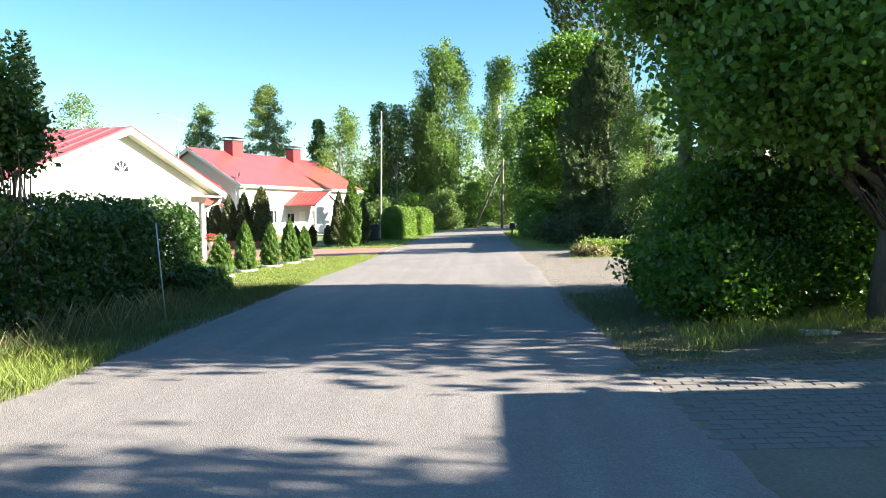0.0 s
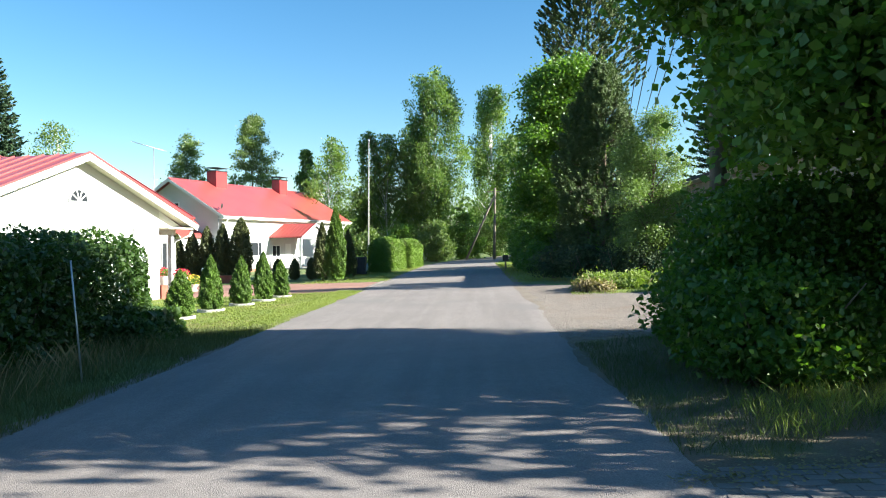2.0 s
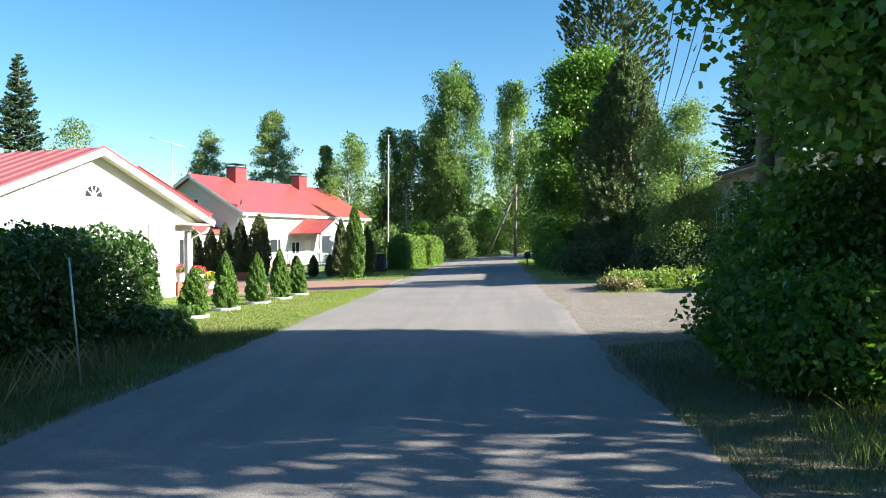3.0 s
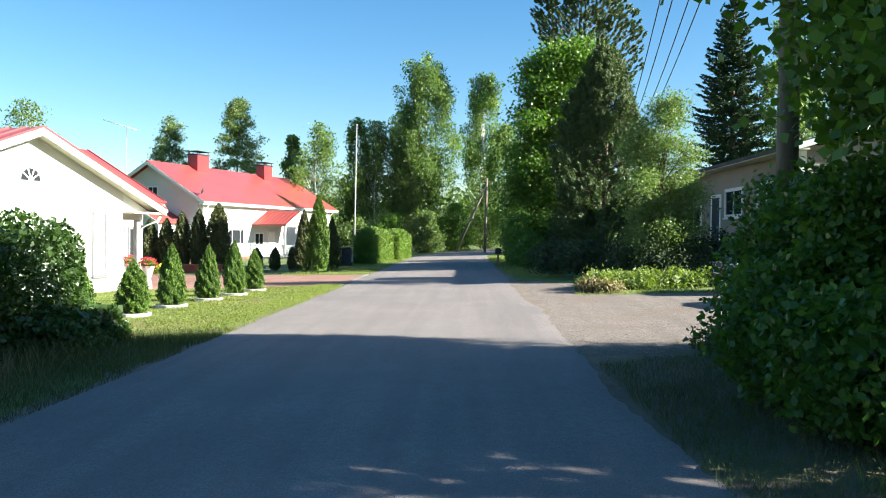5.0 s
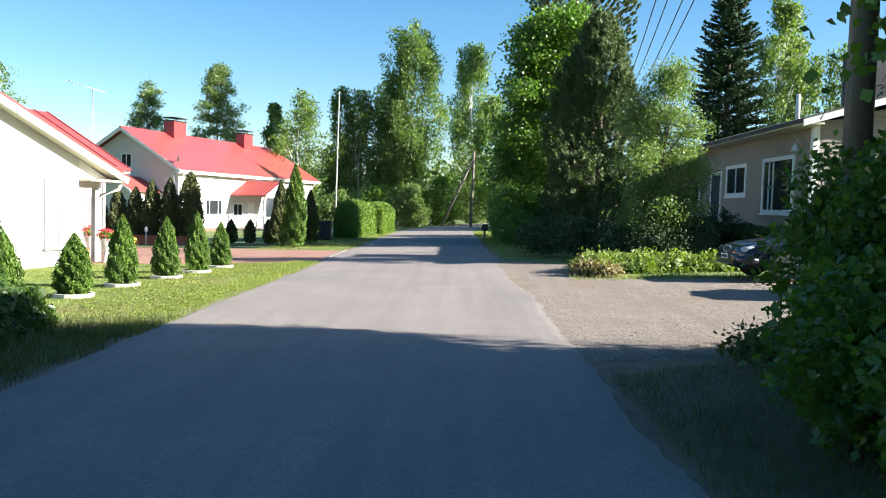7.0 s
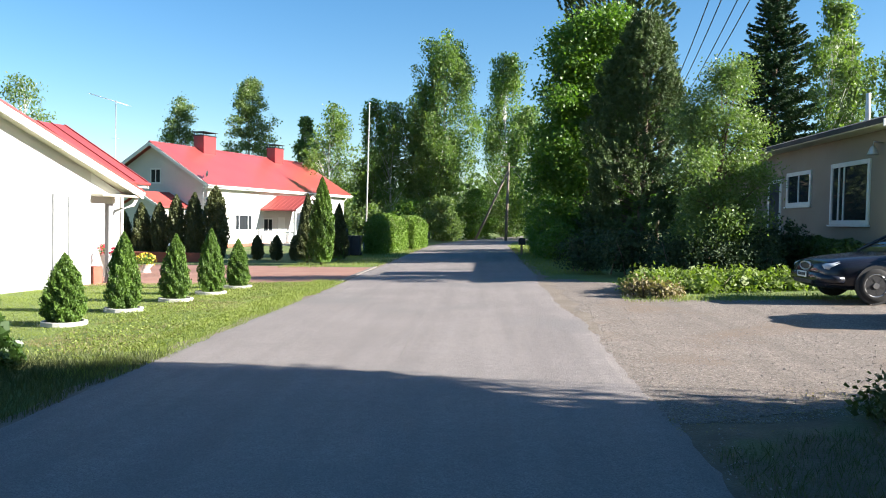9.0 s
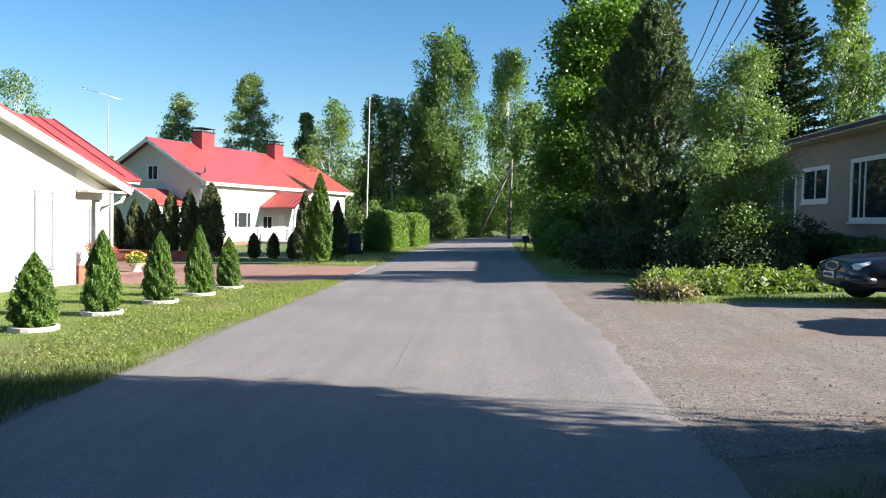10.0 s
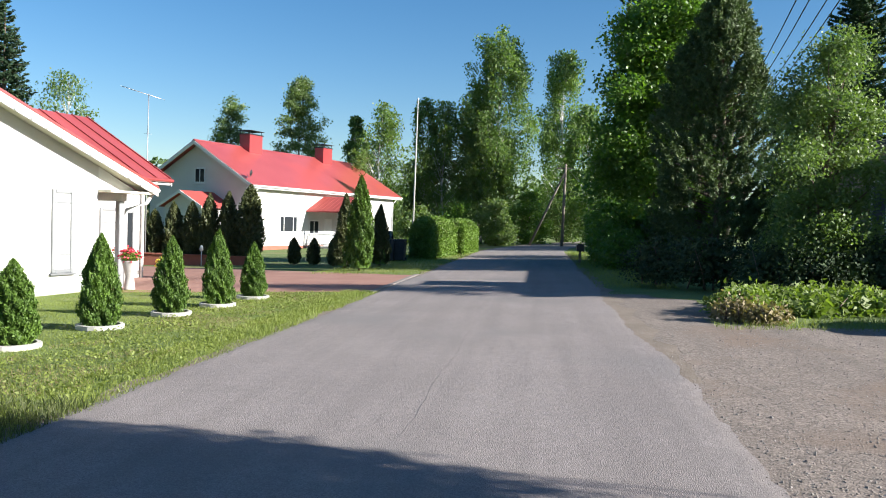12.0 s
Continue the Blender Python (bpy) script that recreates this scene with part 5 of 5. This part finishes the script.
for k, off in enumerate((-0.5, -0.2, 0.2, 0.5)):
    a, b = Vector((4.64 + off, 14.75, gz(4.64) + 8.05)), Vector((12.5 + off, 62, gz(12.5) + 8.05))
    pts = [a.lerp(b, i / 16) - Vector((0, 0, 1.1 * 4 * (i / 16) * (1 - i / 16))) for i in range(17)]
    w = part("overhead_wire", tubes("overhead_wire", [(pts, [0.016] * 17)], 5), DARK_METAL)
    tagged(w, "thin dark overhead power line between the poles", "wire", "overhead wires")

mast = thing("aerial_mast", pose(-15.8, 44.9, gz(-15.8)), "tall thin television aerial mast", "aerial")
part("mast", tubes("mast", [([(0, 0, 0), (0.05, 0, 7.4)], [0.03, 0.02])], 6), GALV, mast)
part("boom", tubes("boom", [([(-1.0, -0.3, 7.65), (0.55, 0.15, 7.2)], [0.018, 0.018])], 6), GALV, mast)
for i in range(11):
    f = i / 10
    p = Vector((-1.0, -0.3, 7.65)).lerp(Vector((0.55, 0.15, 7.2)), f)
    ln = 0.12 + 0.16 * f
    part("element", tubes("element", [([p + Vector((0.05, 0.3, 0.0)) * ln * 3, p - Vector((0.05, 0.3, 0.0)) * ln * 3], [0.008] * 2)], 4), GALV, mast)
part("stay_arm", tubes("stay_arm", [([(-0.14, 0, 5.7), (0.22, 0, 5.66)], [0.01, 0.01])], 4), GALV, mast)

rod = thing("marker_stake", pose(-3.45, 13.6, gz(-3.45)), "thin leaning metal marker stake in the verge", "stake")
part("rod", tubes("rod", [([(0.03, 0, 0), (-0.1, 0, 1.5)], [0.012, 0.011])], 6), GALV, rod)

mb = thing("mailbox", pose(2.95, 47.0, gz(2.95)), "small dark mailbox on a wooden post", "mailbox")
part("post", box(-0.05, 0.05, -0.05, 0.05, 0, 0.55, 0.008), POLE_WOOD, mb)
part("box", prism([(-0.16, 0.52), (0.16, 0.52), (0.16, 0.78), (0.1, 0.84), (-0.1, 0.84), (-0.16, 0.78)], 1, -0.22, 0.22, 0.01), DARK_METAL, mb)


# ---- vehicles ----
def loft(sections, seg=16, power=3.2):
    """A closed skin through sections (x, half width, low, high): rounded boxes one behind the other."""
    vs, fs = [], []
    for x, hw, lo, hi in sections:
        for k in range(seg):
            a = 2 * math.pi * k / seg
            c, s_ = math.cos(a), math.sin(a)
            vs.append((x, hw * math.copysign(abs(c) ** (2 / power), c), (lo + hi) / 2 + (hi - lo) / 2 * math.copysign(abs(s_) ** (2 / power), s_)))
    for i in range(len(sections) - 1):
        for k in range(seg):
            a, b = i * seg + k, i * seg + (k + 1) % seg
            fs.append((a, b, b + seg, a + seg))
    fs.append(tuple(range(seg))[::-1])
    fs.append(tuple(range((len(sections) - 1) * seg, len(sections) * seg)))
    return data_mesh("loft", vs, fs, smooth=True)


def wheel_meshes():
    vs, fs = [], []
    prof = [(0.2, -0.09), (0.29, -0.1), (0.315, -0.07), (0.32, 0.0), (0.315, 0.07), (0.29, 0.1), (0.2, 0.09)]
    for i in range(28):
        a = 2 * math.pi * i / 28
        vs += [(r * math.cos(a), y, r * math.sin(a)) for r, y in prof]
    n = len(prof)
    for i in range(28):
        for k in range(n - 1):
            a, b = i * n + k, ((i + 1) % 28) * n + k
            fs.append((a, b, b + 1, a + 1))
    tyre = data_mesh("tyre", vs, fs, smooth=True)
    spokes = None
    for i in range(5):
        a = 2 * math.pi * i / 5 + 0.3
        b = box(0.04, 0.2, -0.085, -0.06, -0.035, 0.035, 0.008)
        bmesh.ops.transform(b, matrix=Matrix.Rotation(a, 4, "Y"), verts=b.verts[:])
        spokes = b if spokes is None else join(spokes, b)
    hub = bmesh.new()
    bmesh.ops.create_cone(hub, cap_ends=True, segments=14, radius1=0.055, radius2=0.055, depth=0.04)
    bmesh.ops.transform(hub, matrix=pose(0, -0.075, 0, 90, 0, 0), verts=hub.verts[:])
    spokes = join(spokes, hub)
    rim = bpy.data.meshes.new("rim")
    spokes.to_mesh(rim)
    spokes.free()
    rv, rf = tube_data([([(0.205 * math.cos(t * 0.2244), -0.075, 0.205 * math.sin(t * 0.2244)) for t in range(29)], [0.018] * 29)], 6)
    return tyre, rim, data_mesh("rim_ring", rv, rf, smooth=True)


TYRE, RIM, RIM_RING = wheel_meshes()


def car(name, m, label):
    """A four-door saloon with its nose towards -x."""
    c = thing(name, m, label, "car", "parked cars")
    body = loft([(-2.2, 0.5, 0.34, 0.6), (-2.17, 0.66, 0.26, 0.68), (-2.05, 0.78, 0.22, 0.74), (-1.8, 0.84, 0.2, 0.8), (-1.2, 0.87, 0.19, 0.88), (-0.75, 0.875, 0.19, 0.93), (0.4, 0.88, 0.19, 0.95), (1.4, 0.87, 0.2, 0.95), (2.0, 0.83, 0.24, 0.93), (2.25, 0.76, 0.3, 0.86), (2.3, 0.6, 0.36, 0.74)], 20, 4.0)
    part("body", body, CAR_PAINT, c, "dark glossy bodywork")
    cab = loft([(-0.95, 0.68, 0.86, 0.9), (-0.5, 0.7, 0.86, 1.14), (-0.05, 0.68, 0.86, 1.38), (0.35, 0.66, 0.86, 1.43), (1.0, 0.65, 0.86, 1.41), (1.45, 0.66, 0.86, 1.26), (1.85, 0.66, 0.86, 0.97)], 20, 4.5)
    part("glasshouse", cab, GLASS, c, "dark tinted windows")
    roof = loft([(-0.12, 0.6, 1.36, 1.385), (0.1, 0.61, 1.36, 1.435), (0.4, 0.61, 1.36, 1.45), (1.0, 0.6, 1.36, 1.43), (1.2, 0.58, 1.34, 1.37)], 16, 3.0)
    part("roof", roof, CAR_PAINT, c)
    for y in (-0.69, 0.69):
        part("pillar", tubes("pillar", [([(-0.93, y * 1.03, 0.9), (-0.45, y, 1.17), (-0.06, y * 0.93, 1.38)], [0.03] * 3)], 6), CAR_PAINT, c)
        part("pillar", tubes("pillar", [([(0.45, y * 1.02, 0.92), (0.5, y * 0.93, 1.4)], [0.035] * 2)], 6), CAR_PAINT, c)
        mir = part("door_mirror", box(-0.72, -0.56, min(y * 1.15, y * 1.42), max(y * 1.15, y * 1.42), 0.92, 1.05, 0.03), CAR_PAINT, c)
        part("headlight", loft([(-2.12, 0.1, 0.58, 0.66), (-2.06, 0.16, 0.56, 0.69), (-1.85, 0.17, 0.58, 0.74), (-1.72, 0.08, 0.66, 0.74)], 12, 2.4), LAMP_GLASS, c, at=(-0.03, y * 0.86, 0.0))
    gv = [(0.24 * math.cos(2 * math.pi * i / 24), 0.075 * math.sin(2 * math.pi * i / 24)) for i in range(24)]
    part("grille", prism([(y, 0.62 + z) for y, z in gv], 0, -2.215, -2.15), PLASTIC, c, "oval black grille")
    part("grille_rim", tubes("grille_rim", [([(-2.215, y, 0.62 + z) for y, z in gv + gv[:1]], [0.014] * 25)], 6), ALLOY, c, "chrome grille surround")
    part("bumper", loft([(-2.25, 0.5, 0.33, 0.5), (-2.22, 0.7, 0.3, 0.53), (-2.05, 0.82, 0.28, 0.54), (-1.85, 0.86, 0.28, 0.53)], 16, 3.5), CAR_PAINT, c)
    part("air_intake", box(-2.262, -2.2, -0.42, 0.42, 0.3, 0.37, 0.01), PLASTIC, c)
    pl = part("number_plate", box(-2.28, -2.26, -0.2, 0.2, 0.41, 0.52, 0.004), WHITE, c, "white number plate")
    for i in range(6):
        part("plate_mark", box(-2.285, -2.279, -0.165 + i * 0.058, -0.128 + i * 0.058, 0.435, 0.495), PLASTIC, pl)
    for x in (-1.32, 1.38):
        for y, turn in ((-0.8, 0), (0.8, 180)):
            w = part("wheel", TYRE.copy(), RUBBER, c, "alloy wheel with black tyre", at=(x, y, 0.32))
            w.rotation_euler = (0, 0, radians(turn))
            part("rim", RIM, ALLOY, w)
            part("rim_ring", RIM_RING, ALLOY, w)
            bm = bmesh.new()
            bmesh.ops.create_cone(bm, cap_ends=True, segments=24, radius1=0.355, radius2=0.355, depth=0.05)
            bmesh.ops.transform(bm, matrix=pose(x, y * 1.075, 0.33, 90, 0, 0), verts=bm.verts[:])
            part("wheel_arch", bm, PLASTIC, c)
            part("brake_disc", box(x - 0.14, x + 0.14, y * 1.02 - 0.02, y * 1.02 + 0.02, 0.18, 0.46, 0.02), PLASTIC, c)
    return c


def set_on(x, y, turn):
    return pose(x, y, gz(x), 0, 0, turn)


car("car", set_on(9.55, 25.25, 0), "dark blue saloon car parked on the gravel lot")
car("car", set_on(9.75, 21.9, 0), "dark saloon car parked behind the bush")
car("car", set_on(-6.9, 51.6, 96), "black car parked in the yard of the red-roofed house")

# ---- yard things ----
for k, x in enumerate((-5.75, -5.3)):
    b = thing("wheelie_bin", pose(x, 48.6 + 0.3 * k, gz(x)), "dark wheeled refuse bin", "bin", "refuse bins")
    part("body", prism([(-0.24, 0.06), (0.24, 0.06), (0.29, 0.95), (-0.29, 0.95)], 1, -0.3, 0.3, 0.02), PLASTIC, b)
    part("lid", prism([(-0.31, 0.95), (0.31, 0.95), (0.28, 1.04), (-0.28, 1.02)], 1, -0.33, 0.33, 0.015), PLASTIC, b)
    part("wheel", tubes("wheel", [([(-0.3, 0.22, 0.09), (0.3, 0.22, 0.09)], [0.09, 0.09])], 12), RUBBER, b)


def potted(name, x, y, z, r, h, petals, label, seed):
    p = thing(name, pose(x, y, z), label, "planter")
    part("pot", tubes("pot", [([(0, 0, 0), (0, 0, 0.04), (0, 0, h * 0.45), (0, 0, h * 0.95), (0, 0, h)], [r * 0.75, r * 0.7, r * 0.5, r, r * 1.05])], 16), CONCRETE, p)
    rs_ = np.random.RandomState(seed)
    d = unit(rs_.normal(size=(500, 3))) * np.array([r * 1.3, r * 1.3, r * 0.9]) * rs_.uniform(0.5, 1, (500, 1)) + (0, 0, h + r * 0.5)
    part("foliage", quad_mesh("foliage", leaves(rs_, d, 0.07, 1.4)), L_CLIPPED, p)
    d = unit(rs_.normal(size=(160, 3)) + (0, 0, 0.6)) * np.array([r * 1.4, r * 1.4, r]) + (0, 0, h + r * 0.55)
    part("blossom", quad_mesh("blossom", leaves(rs_, d, 0.06, 1.1)), petals, p)


potted("flower_urn", -11.15, 34.9, gz(-11.15), 0.22, 0.75, FLOWER_RED, "stone urn with red flowers beside the entrance", 1)
potted("flower_pot", -10.6, 36.6, gz(-10.6), 0.26, 0.3, FLOWER_YELLOW, "pot of yellow flowers by the house corner", 2)
potted("flower_pot", -9.25, 31.9, gz(-9.25), 0.2, 0.75, FLOWER_RED, "pot of pink flowers on the brick pier", 3)
potted("flower_pot", -9.6, 57.0, gz(-9.6), 0.35, 0.5, FLOWER_WHITE, "white flowering planter before the porch", 4)

# ---- grass ----
def left_verge(x, y):
    return (x < -2.5 - 0.2 * np.abs(np.sin(y * 1.7)) * np.abs(np.sin(y * 0.6 + 1)))


# shade under the hedge is put into the blade colour, sun at the near end too
grass("verge_grass", 42000, (-5.2, -2.6, 3, 19.5), 0.12, L_VERGE, "rough grass of the verge below the hedge, coloured dull for shade", 1, left_verge)
grass("verge_grass", 1600, (-5.0, -3.3, 4, 16.5), 0.42, L_DRY, "dry thin stalks in the verge", 2, slim=0.3)
grass("verge_grass", 6000, (-4.9, -3.5, 4, 17.0), 0.34, L_VERGE, "taller weedy grass along the hedge foot, coloured dull for shade", 12, slim=0.25)
grass("verge_grass", 12000, (3.6, 7.6, 9.8, 12.8), 0.2, L_GRASS, "grass before the bush, coloured brighter where the sun falls", 17, lambda x, y: (y > 10.05 + 0.5 * (x - 3.9) + 0.15 * np.sin(x * 6)) & (y < 11.2 + 0.5 * (x - 3.9)), slim=0.5)
grass("verge_grass", 16000, (-4.6, -2.45, 4, 10.5), 0.2, L_GRASS, "grass at the verge's sunny end, coloured brighter as lit", 16, left_verge, slim=0.6)
grass("lawn_grass", 150000, (-10.5, -2.5, 19.2, 31.6), 0.032, L_GRASS, "short mown lawn round the small conifers", 3, left_verge)
grass("verge_grass", 14000, (-3.5, -2.6, 18, 31.6), 0.09, L_GRASS, "grass along the asphalt's edge", 4, left_verge)
grass("verge_grass", 14000, (-6.5, -2.65, 38.6, 60), 0.12, L_GRASS, "grass along the far verge", 5)
# darker blades stand in for the bush's shade
grass("verge_grass", 40000, (2.8, 6.8, 9.2, 17.0), 0.11, L_VERGE, "grass round the foot of the bush, coloured darker for shade", 6, slim=0.5, keep= lambda x, y: (y > 9.3 + 0.4 * (x - 2.7) + 0.2 * np.sin(x * 5)) & (x > 2.74 + 0.06 * np.sin(y * 3) + 1.6 * np.clip((y - 15.4) / 0.7, 0, 1)))
grass("lawn_grass", 26000, (-5.2, -3.2, 19.5, 31.4), 0.035, L_DRY, "dry brownish patches in the lawn", 13, lambda x, y: bumpy(np.stack([x * 1.2, y * 1.2, 0 * x], 1), 1.1, 8) > 0.0)
# broad low weeds in the strip between the conifers and the road
rs = np.random.RandomState(21)
c = np.stack([rs.uniform(-5.4, -2.9, 9000), rs.uniform(19.0, 31.3, 9000), np.zeros(9000)], 1)
c = c[bumpy(c * 1.3, 1.2, 40) > -0.1]
c[:, 0] += 0.05 * rs.normal(size=len(c))
c[:, 2] = 0.035 * c[:, 0] + rs.uniform(0.02, 0.06, len(c))
tagged(part("lawn_weeds", quad_mesh("lawn_weeds", leaves(rs, c, 0.042, 1.8, 0.8)), L_GRASS), "low broad-leaved weeds between the conifers and the road", "weeds", kind="stuff")
grass("verge_grass", 9000, (3.6, 8.5, 16.4, 19.6), 0.19, L_GRASS, "grass tufts and weeds at the edge of the gravel", 7, lambda x, y: (x > 4.45 + 9.75 * np.clip((y - 15.8) / 4.2, 0, 1) ** 2.3 + 0.3 * np.sin(y * 5)) & (bumpy(np.stack([x * 1.6, y * 1.6, 0 * x], 1), 1.1, 31) > -0.25))
grass("verge_grass", 9000, (2.7, 4.8, 33, 62), 0.16, L_GRASS, "grass along the far verge", 8)
grass("verge_grass", 2500, (4.0, 9.5, 25.2, 26.6), 0.1, L_GRASS, "grass tufts before the groundcover", 9)

# ---- loose and laid pieces ----
rs = np.random.RandomState(9)
paver = box(-0.108, 0.108, -0.052, 0.052, -0.03, 0.014, 0.006)
paver_me = bpy.data.meshes.new("paver")
paver.to_mesh(paver_me)
paver.free()
for i in range(24):
    for j in range(12):
        x, y = 2.95 + j * 0.222 + (i % 2) * 0.111, 6.75 + i * 0.108
        if x < 2.86 + 0.06 * math.sin(y * 3):
            continue
        p = part("paver", paver_me, GREY_PAVER, SIDE, at=(x, y, gz(x) + rs.normal() * 0.002))
        p.rotation_euler = (rs.normal() * 0.01, -0.035 + rs.normal() * 0.008, rs.normal() * 0.015)

# fallen leaves and seeds along the edge of the paved drive
c = np.stack([rs.uniform(2.6, 6.5, 900), 9.0 + 0.1 * rs.normal(size=900), np.zeros(900)], 1)
c[:, 1] += 0.35 * (c[:, 0] - 2.6) * rs.uniform(0.2, 1, 900)
c[:, 2] = 0.035 * c[:, 0] + 0.025
tagged(part("leaf_litter", quad_mesh("leaf_litter", leaves(rs, c, 0.035, 1.4, 2.0)), L_DRY), "brown fallen leaves along the paved drive", "leaves", kind="stuff")

# crumbs of gravel and dry litter where the lot runs out into the soil
c = np.stack([rs.uniform(2.7, 6.0, 1100), np.zeros(1100), np.zeros(1100)], 1)
c[:, 1] = 16.2 + 0.45 * (c[:, 0] - 2.7) + 0.3 * rs.normal(size=1100)
c[:, 2] = 0.035 * c[:, 0] + 0.024
tagged(part("leaf_litter", quad_mesh("leaf_litter", leaves(rs, c, 0.022, 1.3, 2.0)), L_DRY), "dry brown litter at the gravel's edge", "leaves", kind="stuff")

# stone slab in the grass
sl = thing("stone_slab", pose(5.1, 10.75, gz(5.1), 0, 2, 12), "small flat pale stone in the grass", "stone")
part("slab", box(-0.22, 0.22, -0.11, 0.11, -0.03, 0.05, 0.02), CONCRETE, sl)

# long pale crack in the asphalt
for pts, w in (([(0.25 + 0.02 * math.sin(i * 0.7) + 0.008 * math.sin(i * 3.7), 18.6 + 0.35 * i) for i in range(44)], 0.0035),):
    vs, fs = [], []
    for i, (x, y) in enumerate(pts):
        q = w * (0.6 + 0.5 * abs(math.sin(i * 2.7)))
        vs += [(x - q, y, gz(x - q) + 0.0255), (x + q, y, gz(x + q) + 0.0255)]
        if i:
            fs.append((2 * i - 2, 2 * i - 1, 2 * i + 1, 2 * i))
    tagged(part("asphalt_crack", data_mesh("asphalt_crack", vs, fs), PEBBLE), "thin dusty crack along the asphalt", "crack", kind="structure")
